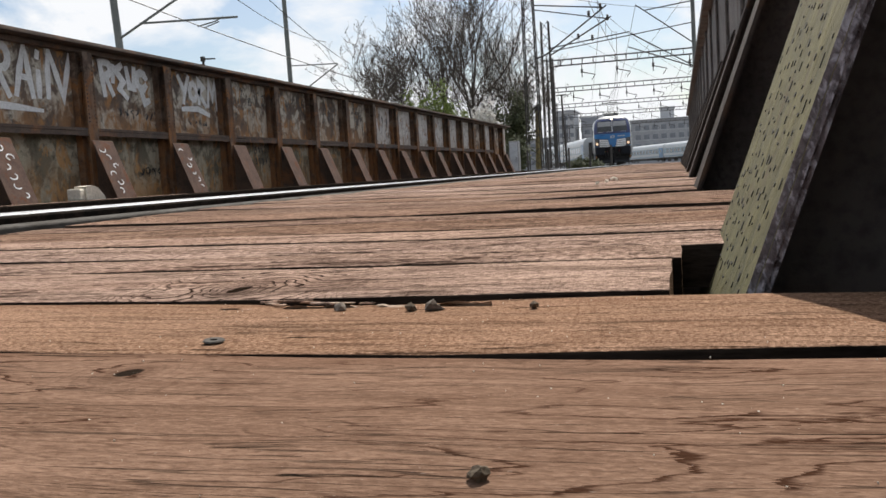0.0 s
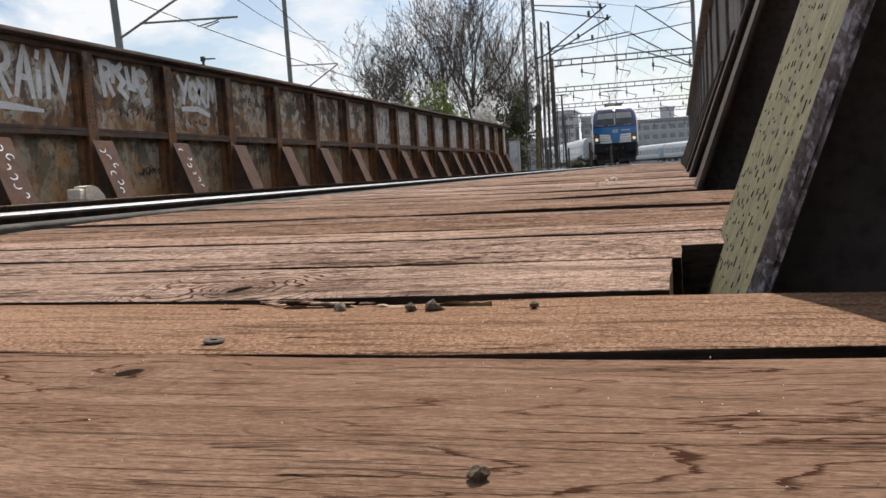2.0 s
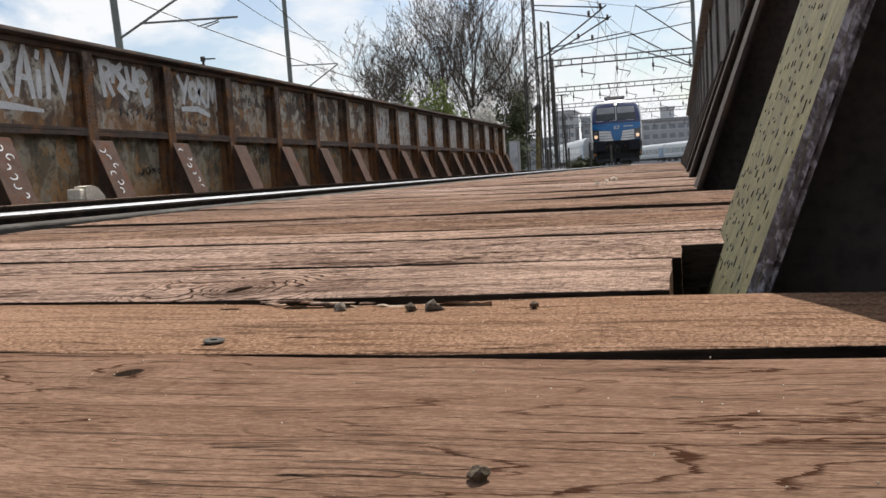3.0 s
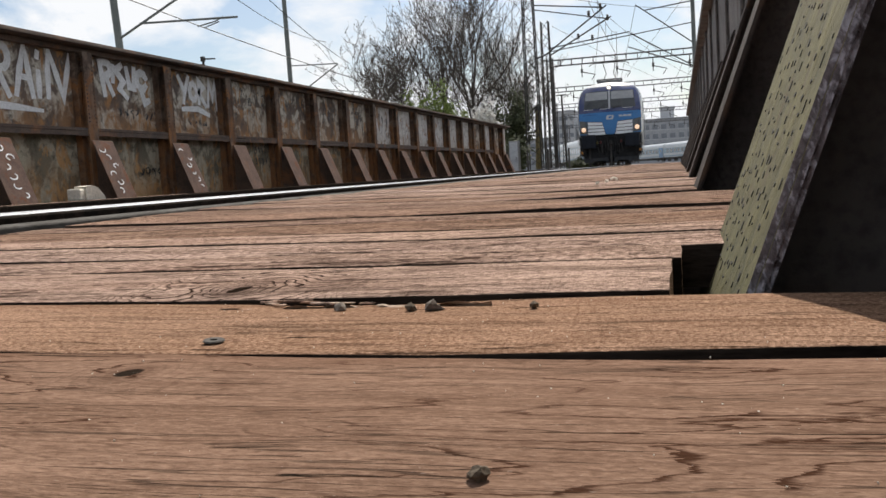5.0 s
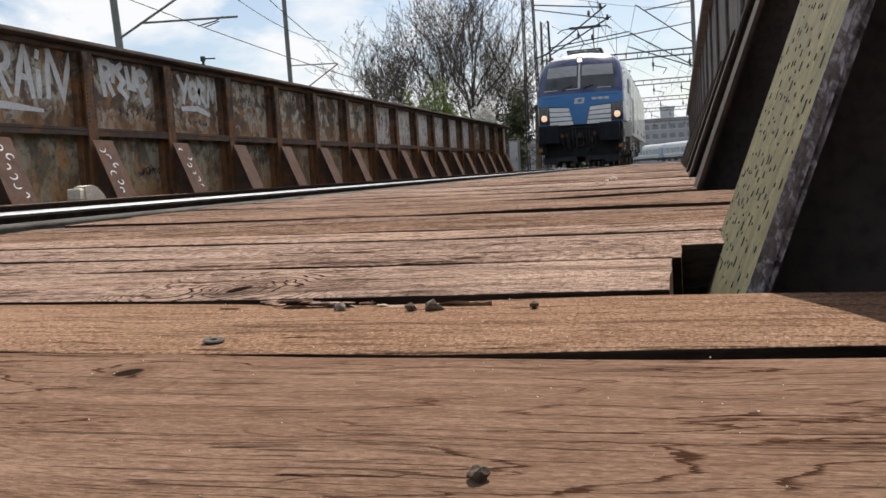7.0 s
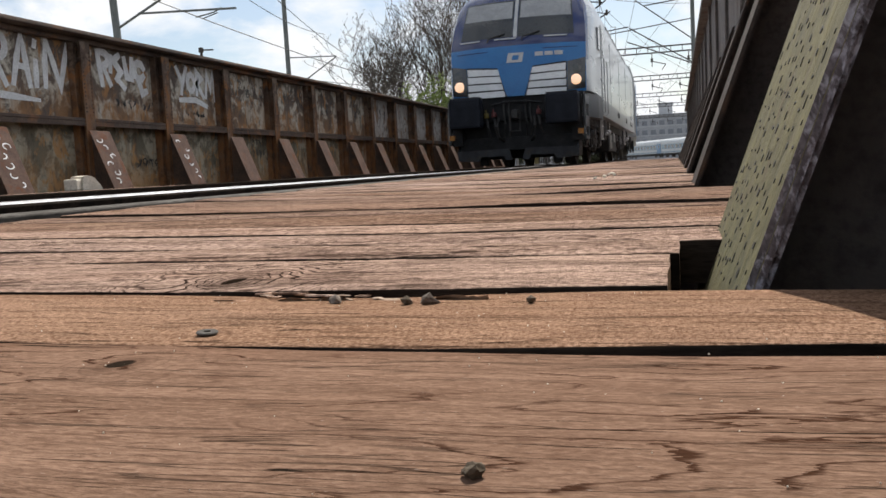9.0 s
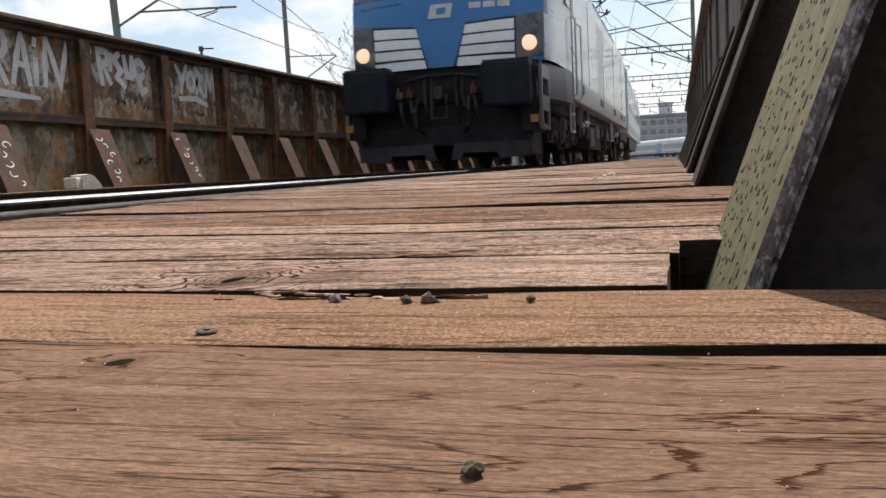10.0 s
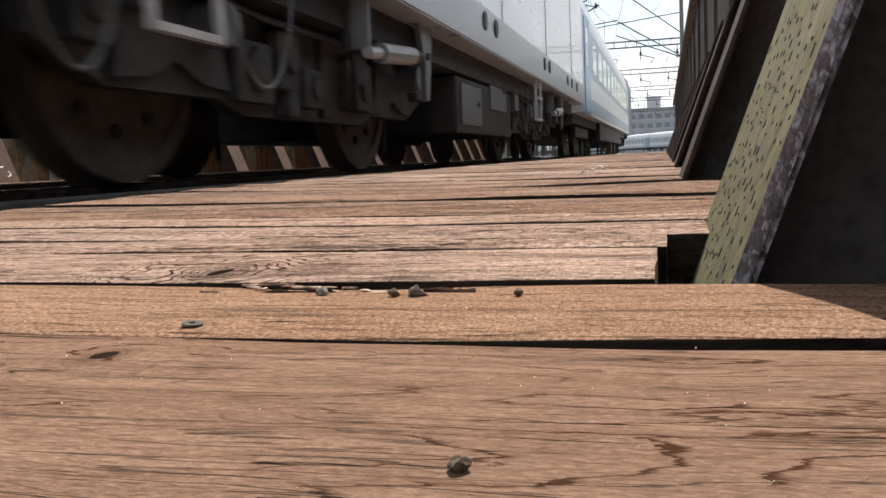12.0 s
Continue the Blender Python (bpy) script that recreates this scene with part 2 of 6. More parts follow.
    for src, st, dist in ((ring, -0.5, 0.0022), (fibre, -0.6, 0.0008 / fine), (pore, -1.0, 0.30 / speck[1]), (dash, -0.8, 0.30 / dashes[1]), (hair, -0.8, 0.0012 / fine), (lump, -0.9, 0.0012 / fine), (crack, -1.0, 0.5 / checks[1]), (grit, 0.7, 0.0008)):
        bp = n.new("ShaderNodeBump")
        bp.inputs["Strength"].default_value, bp.inputs["Distance"].default_value = abs(st) * (0.55 + 0.45 * hairy), dist
        bp.invert = st < 0
        l.new(src, bp.inputs["Height"])
        if last:
            l.new(last, bp.inputs["Normal"])
        last = bp.outputs[0]
    l.new(last, b.inputs["Normal"])
    return m


P0_KNOT, P2_KNOT = (0.3255, 0.0525, 0.011, 0.016, 0.030, 0.50, 0.10), (0.472, -0.044, 0.021, 0.050, 0.040, 0.30, 1.0)
W_PALE, W_BROWN, W_DARK = (0.645, 0.464, 0.372), (0.415, 0.275, 0.212), (0.060, 0.037, 0.028)
M_DECK = deck_wood("weathered deck timber", W_PALE, W_BROWN, W_DARK, fine=0.75, ringing=0.5, split=(2.6, 20.0, 1.0))
M_DECKWARM = deck_wood("warm weathered deck timber", (0.64, 0.440, 0.335), (0.42, 0.265, 0.190), W_DARK, 24.0, None, 0.4, fine=0.75, ringing=0.4)
M_KNOT = deck_wood("weathered knotty timber", W_PALE, W_BROWN, W_DARK, 30.0, P2_KNOT, hairy=0.7, fine=1.1, speck=(480.0, 120.0, 0.5), split=(3.0, 60.0, 0.8), fibres=0.3, dashes=(24.0, 110.0, 0.7))
M_BROAD = deck_wood("broad-grained brown timber", (0.252, 0.151, 0.100), (0.144, 0.082, 0.051), (0.048, 0.021, 0.011), 13.0, P0_KNOT, 0.30, 0.22, 0.35, 15.0, fine=1.3,
                    speck=(420.0, 620.0, 0.24), split=(5.0, 75.0, 0.55), fibres=0.25, ringing=0.22, saw=0.30, dashes=(34.0, 330.0, 0.5), checks=(12.0, 240.0))
M_OAK = deck_wood("sawn orange deck timber", (0.61, 0.408, 0.298), (0.44, 0.283, 0.197), (0.13, 0.073, 0.048), 60.0, None, 0.3, 0.16, 0.9, fine=2.2, ringing=0.3,
                  speck=(760.0, 250.0, 0.75), split=(3.0, 60.0, 0.45), fibres=0.18, dashes=(30.0, 190.0, 0.6), checks=(10.0, 150.0))
M_PALEWOOD = mat("fresh torn wood", (0.26, 0.175, 0.12), (0.52, 0.39, 0.29), 60, (1, 6, 6), 0.8, 0.0, 0.3, 400)
# tar of the sleepers; on plank sides the black stands in for gap shade
M_TAR_SHADE = mat("tarred timber and plank side shade", (0.014, 0.011, 0.009), (0.040, 0.031, 0.025), 8, (1, 6, 6), 0.9, spec=0.0)
M_RUST = mat("rusty girder paint", (0.060, 0.040, 0.031), (0.140, 0.090, 0.062), 3.0, (1, 1, 1), 0.72, 0.0, 0.3, 45,
             (0.22, 0.098, 0.042), 0.60, 2.4)
# the girder paint again, greyed so that the colour holds the right girder's shade
M_SHADERUST = mat("grey-brown shaded copy of girder paint", (0.115, 0.104, 0.096), (0.20, 0.182, 0.168), 3.0, (1, 1, 1), 0.75, 0.0, 0.3, 45,
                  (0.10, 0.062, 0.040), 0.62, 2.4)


def web_paint(name, ground, faded, rust, bloom, show=0.5, bleed=0.5, z0=0.0, z1=1.0):
    """Old girder paint: faded and flaked to bare patches, rust blooms, and rust that has run down and gathered low on the plate."""
    m = bpy.data.materials.new(name)
    m.use_nodes = True
    n, l = m.node_tree.nodes, m.node_tree.links
    b = n["Principled BSDF"]
    b.inputs["Specular IOR Level"].default_value, b.inputs["Roughness"].default_value = 0.2, 0.75
    co, info, add, mul = n.new("ShaderNodeTexCoord"), n.new("ShaderNodeObjectInfo"), n.new("ShaderNodeVectorMath"), n.new("ShaderNodeMath")
    mul.operation, mul.inputs[1].default_value = "MULTIPLY", 19.0
    l.new(info.outputs["Random"], mul.inputs[0])
    l.new(co.outputs["Object"], add.inputs[0])
    l.new(mul.outputs[0], add.inputs[1])

    def spots(scale, detail, stretch=(1, 1, 1), bend=0.5):
        mp, t = n.new("ShaderNodeMapping"), n.new("ShaderNodeTexNoise")
        mp.inputs["Scale"].default_value = stretch
        l.new(add.outputs[0], mp.inputs[0])
        l.new(mp.outputs[0], t.inputs["Vector"])
        for k, v in (("Scale", scale), ("Detail", detail), ("Distortion", bend), ("Roughness", 0.62)):
            t.inputs[k].default_value = v
        return t.outputs[0]

    def span(v, lo, hi, a=0.0, c=1.0):
        r = n.new("ShaderNodeMapRange")
        for k, x in ((1, lo), (2, hi), (3, a), (4, c)):
            r.inputs[k].default_value = x
        l.new(v, r.inputs[0])
        return r.outputs[0]

    def mix(fac, a, c):
        x = n.new("ShaderNodeMix")
        x.data_type = "RGBA"
        for k, v in ((6, a), (7, c)):
            if isinstance(v, tuple):
                x.inputs[k].default_value = (*v, 1)
            else:
                l.new(v, x.inputs[k])
        l.new(fac, x.inputs[0])
        return x.outputs[2]

    flake = spots(3.2, 9)
    col = mix(span(flake, 0.62 - 0.25 * show, 0.70 - 0.25 * show), ground, faded)
    col = mix(span(spots(9.0, 7), 0.52, 0.64, 0.0, 0.75), col, tuple(c * 0.5 for c in ground))
    col = mix(span(spots(4.6, 9, (1, 1.3, 0.8), 0.9), 0.54, 0.62, 0.0, 0.9), col, rust)
    col = mix(span(spots(2.6, 8, (1, 3.0, 0.6)), 0.53, 0.68, 0.0, 0.5), col, bloom)
    sep, low = n.new("ShaderNodeSeparateXYZ"), n.new("ShaderNodeMath")
    l.new(co.outputs["Object"], sep.inputs[0])
    low.operation = "MULTIPLY"
    l.new(span(sep.outputs[2], z0, z1, bleed, 0.0), low.inputs[0])
    l.new(span(spots(5.0, 8, (1, 1.6, 0.6)), 0.36, 0.56), low.inputs[1])
    col = mix(low.outputs[0], col, rust)
    col = mix(span(spots(46.0, 4), 0.56, 0.72, 0.0, 0.6), col, bloom)
    l.new(col, b.inputs["Base Color"])
    bp = n.new("ShaderNodeBump")
    bp.inputs["Strength"].default_value, bp.inputs["Distance"].default_value = 0.35, 0.02
    l.new(flake, bp.inputs["Height"])
    l.new(bp.outputs[0], b.inputs["Normal"])
    return m


M_RUST_WEB = web_paint("faded rust-streaked web paint", (0.130, 0.102, 0.084), (0.52, 0.475, 0.40), (0.36, 0.185, 0.078), (0.080, 0.047, 0.032), 0.62, 0.75, 0.85, 1.30)
M_WEB_LOW = web_paint("ochre rusted lower web", (0.17, 0.150, 0.110), (0.42, 0.375, 0.285), (0.46, 0.25, 0.105), (0.105, 0.064, 0.042), 0.70, 0.8, 0.0, 0.55)
M_WEB_GREY = web_paint("pale grey painted web", (0.26, 0.235, 0.205), (0.62, 0.60, 0.57), (0.30, 0.165, 0.085), (0.12, 0.070, 0.048), 1.2, 0.4, 0.85, 1.2)
M_UPRIGHT = web_paint("rust-bleeding stiffener paint", (0.090, 0.062, 0.048), (0.18, 0.132, 0.10), (0.27, 0.125, 0.052), (0.066, 0.038, 0.027), 0.6, 0.8, 0.8, 1.5)
M_BRACKET = mat("red-brown bracket paint", (0.078, 0.044, 0.033), (0.135, 0.080, 0.060), 5, (1, 1, 1), 0.75, 0.0, 0.2, 60,
                (0.12, 0.045, 0.02), 0.60, 6, spec=0.15)
M_DARKRUST = mat("black-brown rusted plate", (0.100, 0.089, 0.086), (0.180, 0.154, 0.143), 4, (1, 1, 1), 0.85, 0.0, 0.2, 60, spec=0.2)
# darkened copy of the bracket paint, with the right side's shade in its colour
M_BRACKETSHADE = mat("shaded brown bracket paint", (0.042, 0.034, 0.030), (0.085, 0.068, 0.058), 6, (1, 1, 1), 0.8, 0.0, 0.2, 60, (0.10, 0.062, 0.04), 0.64, 8, spec=0.15)
M_LICHEN = mat("yellow-green weathered paint", (0.085, 0.077, 0.026), (0.165, 0.148, 0.054), 30, (1, 1, 0.5), 0.8, 0.0, 0.6, 320,
               (0.10, 0.072, 0.035), 0.62, 26, third_soft=0.05, third_detail=5)
M_PIT = mat("dark pit shade", (0.018, 0.016, 0.010), (0.035, 0.030, 0.020), 60, (1, 1, 1), 0.9, 0.0, 0.2, 300)
M_EDGE = mat("flaking steel edge", (0.050, 0.042, 0.045), (0.22, 0.20, 0.22), 90, (1, 1, 0.6), 0.7, 0.0, 0.9, 420,
             (0.46, 0.46, 0.53), 0.56, 160, third_soft=0.07)
M_RAILTOP = mat("polished rail head", (0.44, 0.44, 0.44), (0.58, 0.58, 0.58), 30, (8, 0.2, 1), 0.24, 1.0, 0.05, 120)
M_RAILSIDE = mat("rusty rail side", (0.020, 0.016, 0.013), (0.050, 0.037, 0.028), 12, (1, 1, 1), 0.9, 0.0, 0.2, 90, spec=0.08)
M_STEEL = mat("dull grey steel strip", (0.085, 0.078, 0.070), (0.15, 0.142, 0.132), 10, (3, 0.4, 1), 0.9, 0.0, 0.15, 90, spec=0.08)
M_STONE = mat("dusty ballast stone", (0.055, 0.043, 0.032), (0.22, 0.178, 0.13), 60, (1, 1, 1), 0.9, 0.0, 0.5, 400, spec=0.1)
M_CHIP = mat("grey broken ballast chip", (0.10, 0.084, 0.070), (0.36, 0.31, 0.265), 90, (1, 1, 1), 0.9, 0.0, 0.5, 600, spec=0.1)
M_PALESTONE = mat("cream limestone block", (0.62, 0.57, 0.47), (0.76, 0.71, 0.61), 8, (1, 1, 1), 0.85, 0.0, 0.4, 60)
M_BALLAST = mat("brown-grey ballast", (0.07, 0.06, 0.052), (0.24, 0.215, 0.19), 9, (1, 1, 1), 0.95, 0.0, 0.8, 30, (0.10, 0.075, 0.05), 0.6, 0.4)
M_ZINC = mat("dull galvanised steel", (0.22, 0.22, 0.225), (0.34, 0.34, 0.345), 20, (1, 1, 1), 0.5, 0.6, 0.1, 150)
M_POLE = mat("grey-green pole paint", (0.10, 0.115, 0.11), (0.17, 0.185, 0.175), 3, (1, 1, 0.4), 0.55, 0.0, 0.1, 60)
M_MAST = mat("dark lattice steel", (0.035, 0.032, 0.030), (0.075, 0.068, 0.062), 3, (1, 1, 1), 0.7, 0.2, 0.1, 60)
M_OCHRE = mat("mossy yellow-brown concrete post", (0.18, 0.15, 0.06), (0.30, 0.25, 0.12), 4, (1, 1, 0.5), 0.85, 0.0, 0.2, 40)
M_WIRE = mat("oxidised copper wire", (0.03, 0.032, 0.03), (0.06, 0.062, 0.06), 5, (1, 1, 1), 0.5, 0.6, 0.0, 60)
M_BARK = mat("grey-brown bark", (0.035, 0.027, 0.022), (0.10, 0.082, 0.068), 5, (1, 1, 0.3), 0.9, 0.0, 0.4, 40)
M_BUD = mat("dull brown buds", (0.06, 0.050, 0.036), (0.13, 0.112, 0.08), 3, (1, 1, 1), 0.8, 0.0, 0.0, 20)
M_BLOSSOM = mat("white blossom", (0.60, 0.58, 0.52), (0.80, 0.78, 0.74), 3, (1, 1, 1), 0.8, 0.0, 0.0, 20)
M_LEAF = mat("fresh spring leaves", (0.12, 0.17, 0.03), (0.23, 0.29, 0.06), 3, (1, 1, 1), 0.6, 0.0, 0.0, 20)
M_LEAFDULL = mat("dull olive leaves", (0.045, 0.055, 0.02), (0.09, 0.10, 0.04), 3, (1, 1, 1), 0.7, 0.0, 0.0, 20)
M_SPRAY = mat("white spray paint", (0.64, 0.64, 0.64), (0.82, 0.82, 0.83), 7, (1, 1, 1), 0.6, 0.0, 0.0, 60, (0.45, 0.42, 0.39), 0.70, 6)
M_SPRAYDARK = mat("black spray paint", (0.012, 0.012, 0.014), (0.03, 0.03, 0.034), 7, (1, 1, 1), 0.5, 0.0, 0.0, 60)
M_NAVY = mat("navy vehicle paint", (0.008, 0.018, 0.085), (0.012, 0.026, 0.11), 2, (1, 1, 1), 0.22, 0.0, 0.02, 50, coat=0.5, rough_var=0.05)
M_BLUE = mat("bright blue vehicle paint", (0.004, 0.122, 0.345), (0.007, 0.142, 0.385), 2, (1, 1, 1), 0.32, 0.0, 0.02, 50, coat=0.2, rough_var=0.05)
M_WHITE = mat("silver-white vehicle paint", (0.34, 0.365, 0.385), (0.42, 0.445, 0.465), 1.2, (1, 0.5, 2.5), 0.30, 0.0, 0.03, 40,
              (0.30, 0.31, 0.32), 0.66, 0.9, coat=0.3)
M_GREY = mat("mid-grey vehicle skirt", (0.078, 0.083, 0.094), (0.120, 0.126, 0.138), 2, (1, 1, 1), 0.4, 0.0, 0.04, 50, (0.09, 0.08, 0.07), 0.62, 1.5)
M_BLACK = mat("dusty black underframe", (0.025, 0.025, 0.026), (0.056, 0.055, 0.053), 4, (1, 1, 1), 0.6, 0.0, 0.15, 60, (0.05, 0.042, 0.034), 0.64, 3, spec=0.15)
# darker copy of the underframe black: the front's shade is in the colour
M_FRONT = mat("black front paint darkened for shade", (0.011, 0.0115, 0.013), (0.025, 0.0255, 0.027), 4, (1, 1, 1), 0.5, 0.0, 0.15, 60, (0.03, 0.027, 0.024), 0.66, 3, spec=0.15)
M_BOGIE = mat("dusty grey-black running gear", (0.036, 0.037, 0.040), (0.078, 0.078, 0.080), 5, (1, 1, 1), 0.7, 0.0, 0.3, 50, (0.075, 0.066, 0.055), 0.62, 4, spec=0.2)
M_BUFFER = mat("dark slate bumper paint", (0.009, 0.011, 0.016), (0.018, 0.021, 0.029), 4, (1, 1, 1), 0.5, 0.0, 0.1, 60, spec=0.12)
M_PLOUGH = mat("sooty slate plough paint", (0.030, 0.032, 0.036), (0.055, 0.058, 0.063), 4, (1, 1, 1), 0.6, 0.0, 0.1, 60, (0.05, 0.042, 0.035), 0.62, 3, spec=0.15)
M_RUBBER = mat("black rubber", (0.010, 0.010, 0.010), (0.02, 0.02, 0.02), 10, (1, 1, 1), 0.6, 0.0, 0.05, 90)
M_SLAT = mat("white slat enamel", (0.66, 0.68, 0.70), (0.78, 0.80, 0.82), 6, (1, 1, 1), 0.35, 0.0, 0.03, 80)
M_SILL = mat("blue-grey sill paint", (0.20, 0.215, 0.23), (0.27, 0.285, 0.30), 2, (1, 0.5, 2), 0.35, 0.0, 0.03, 50, (0.20, 0.20, 0.20), 0.64, 1.2)
M_LIGHTGREY = mat("light grey enamel", (0.38, 0.39, 0.40), (0.52, 0.53, 0.54), 6, (1, 1, 1), 0.4, 0.0, 0.05, 80)
M_WHEEL = mat("worn wheel steel", (0.050, 0.042, 0.034), (0.115, 0.092, 0.068), 5, (1, 1, 1), 0.7, 0.0, 0.1, 60)
M_ORANGE = mat("amber marker paint", (0.30, 0.125, 0.015), (0.40, 0.17, 0.02), 5, (1, 1, 1), 0.4, 0.0, 0.0, 60)
M_RED = mat("red hose cap", (0.075, 0.008, 0.008), (0.12, 0.012, 0.012), 9, (1, 1, 1), 0.4, 0.0, 0.0, 60)
M_YELLOW = mat("yellow hose cap", (0.10, 0.075, 0.010), (0.15, 0.11, 0.014), 9, (1, 1, 1), 0.4, 0.0, 0.0, 60)
M_ROOF = mat("pale dusty roof", (0.40, 0.41, 0.42), (0.52, 0.53, 0.54), 2, (1, 1, 1), 0.5, 0.0, 0.05, 40)
M_COACH = mat("pale grey coach paint", (0.44, 0.47, 0.49), (0.53, 0.555, 0.575), 1.5, (1, 0.5, 2), 0.35, 0.0, 0.02, 40)
M_COACHBLUE = mat("soft blue coach paint", (0.10, 0.22, 0.38), (0.14, 0.27, 0.43), 1.5, (1, 1, 1), 0.35, 0.0, 0.02, 40)
M_COACHBAND = mat("blue-grey coach band paint", (0.19, 0.28, 0.36), (0.25, 0.345, 0.42), 1.5, (1, 1, 1), 0.4, 0.0, 0.02, 40)
# grey render lightened towards blue: far haze put into the colour
M_FACADE = mat("grey rendered facade", (0.33, 0.345, 0.37), (0.41, 0.425, 0.45), 0.2, (1, 1, 1), 0.85, 0.0, 0.1, 3)
M_FACADE2 = mat("pale panel facade", (0.42, 0.43, 0.45), (0.52, 0.53, 0.55), 0.2, (1, 1, 1), 0.8, 0.0, 0.1, 3)
# panes paled in colour to imitate distance haze
M_FARPANE = mat("far window with haze in its colour", (0.17, 0.19, 0.22), (0.23, 0.25, 0.28), 0.5, (1, 1, 1), 0.3, 0.0, 0.0, 5)
M_PANE = mat("dark window glass", (0.03, 0.04, 0.05), (0.06, 0.075, 0.09), 0.5, (1, 1, 1), 0.12, 0.0, 0.0, 5, spec=0.8, rough_var=0.05)
M_SCREEN = mat("tinted windscreen glass", (0.012, 0.016, 0.020), (0.03, 0.036, 0.042), 1.0, (1, 1, 1), 0.22, 0.0, 0.0, 30, spec=0.6, rough_var=0.03)
M_BLIND = mat("pale pulled-down sun blind", (0.24, 0.25, 0.26), (0.33, 0.34, 0.35), 3, (1, 1, 1), 0.7, 0.0, 0.05, 40)
M_LENS = mat("dark lamp glass", (0.02, 0.02, 0.022), (0.05, 0.05, 0.055), 6, (1, 1, 1), 0.12, 0.0, 0.0, 60, spec=0.8, rough_var=0.05)
M_LAMP = glow("warm lit headlamp", (1.0, 0.54, 0.22), 0.62)
M_LAMPTOP = glow("lit upper headlamp", (1.0, 0.85, 0.65), 1.5)


# ---------------------------------------------------------------- mesh helpers
def as_mesh(name, bm, material, smooth=False):
    me = bpy.data.meshes.new(name)
    bmesh.ops.recalc_face_normals(bm, faces=bm.faces)
    bm.to_mesh(me)
    bm.free()
    for m in (material if isinstance(material, (list, tuple)) else [material]):
        me.materials.append(m)
    if smooth:
        me.polygons.foreach_set("use_smooth", [True] * len(me.polygons))
    return me


def part(name, bm, material, parent, label="", smooth=False):
    me = bm if isinstance(bm, bpy.types.Mesh) else as_mesh(name, bm, material, smooth)
    ob = new(name, me)
    ob.parent = parent
    if label:
        tagged(ob, label)
    return ob


def thing(name, bm, material, label, category, group="", kind="", smooth=False):
    ob = new(name, bm if bm is None or isinstance(bm, bpy.types.Mesh) else as_mesh(name, bm, material, smooth))
    return tagged(ob, label, category, group, kind)


def add_box(bm, x0, x1, y0, y1, z0, z1, bevel=0.0, turn=None):
    c = Vector(((x0 + x1) / 2, (y0 + y1) / 2, (z0 + z1) / 2))
    m = Matrix.Translation(c) @ (turn or Matrix()) @ Matrix.Diagonal((x1 - x0, y1 - y0, z1 - z0, 1))
    vs = bmesh.ops.create_cube(bm, size=1, matrix=m)["verts"]
    if bevel:
        es = {e for v in vs for e in v.link_edges}
        bmesh.ops.bevel(bm, geom=list(es), offset=bevel, segments=2, affect="EDGES", profile=0.6)
    return bm


def box(*a, **k):
    return add_box(bmesh.new(), *a, **k)


def add_tube(bm, pts, r, sides=8, r_end=None, caps=True):
    """A round bar along points, tapering to r_end."""
    pts = [Vector(p) for p in pts]
    rings, up = [], Vector((0, 0, 1))
    for i, p in enumerate(pts):
        d = (pts[min(i + 1, len(pts) - 1)] - pts[max(i - 1, 0)]).normalized()
        a = d.cross(up if abs(d.z) < 0.95 else Vector((1, 0, 0))).normalized()
        b = d.cross(a)
        rr = r + ((r_end if r_end is not None else r) - r) * i / max(len(pts) - 1, 1)
        rings.append([bm.verts.new(p + (a * math.cos(q) + b * math.sin(q)) * rr)
                      for q in (2 * math.pi * k / sides for k in range(sides))])
    for s, t in zip(rings, rings[1:]):
        for k in range(sides):
            bm.faces.new((s[k], s[(k + 1) % sides], t[(k + 1) % sides], t[k]))
    if caps:
        bm.faces.new(rings[0][::-1])
        bm.faces.new(rings[-1])
    return bm


def tube(pts, r, sides=8, r_end=None):
    return add_tube(bmesh.new(), pts, r, sides, r_end)


def add_prism(bm, outline, axis, a, b):
    """An outline of 2D points drawn out along an axis from a to b; the 2D points are the other two axes in order."""
    def at(p, q):
        v = list(p)
        v.insert("xyz".index(axis), q)
        return bm.verts.new(v)
    s, t = [at(p, a) for p in outline], [at(p, b) for p in outline]
    for k in range(len(outline)):
        j = (k + 1) % len(outline)
        bm.faces.new((s[k], s[j], t[j], t[k]))
    bm.faces.new(s[::-1])
    bm.faces.new(t)
    return bm


def prism(outline, axis, a, b):
    return add_prism(bmesh.new(), outline, axis, a, b)


def lathe(profile, sides=24, axis="x"):
    """A body of revolution: profile of (along, radius)."""
    bm, rings = bmesh.new(), []
    for u, r in profile:
        ring = []
        for k in range(sides):
            q = 2 * math.pi * k / sides
            v = (u, r * math.cos(q), r * math.sin(q))
            if axis == "y":
                v = (v[1], v[0], v[2])
            if axis == "z":
                v = (v[1], v[2], v[0])
            ring.append(bm.verts.new(v))
        rings.append(ring)
    for s, t in zip(rings, rings[1:]):
        for k in range(sides):
            bm.faces.new((s[k], s[(k + 1) % sides], t[(k + 1) % sides], t[k]))
    bm.faces.new(rings[0][::-1])
    bm.faces.new(rings[-1])
    return bm


def shift(bm, x, y, z):
    bmesh.ops.translate(bm, verts=bm.verts, vec=(x, y, z))
    return bm


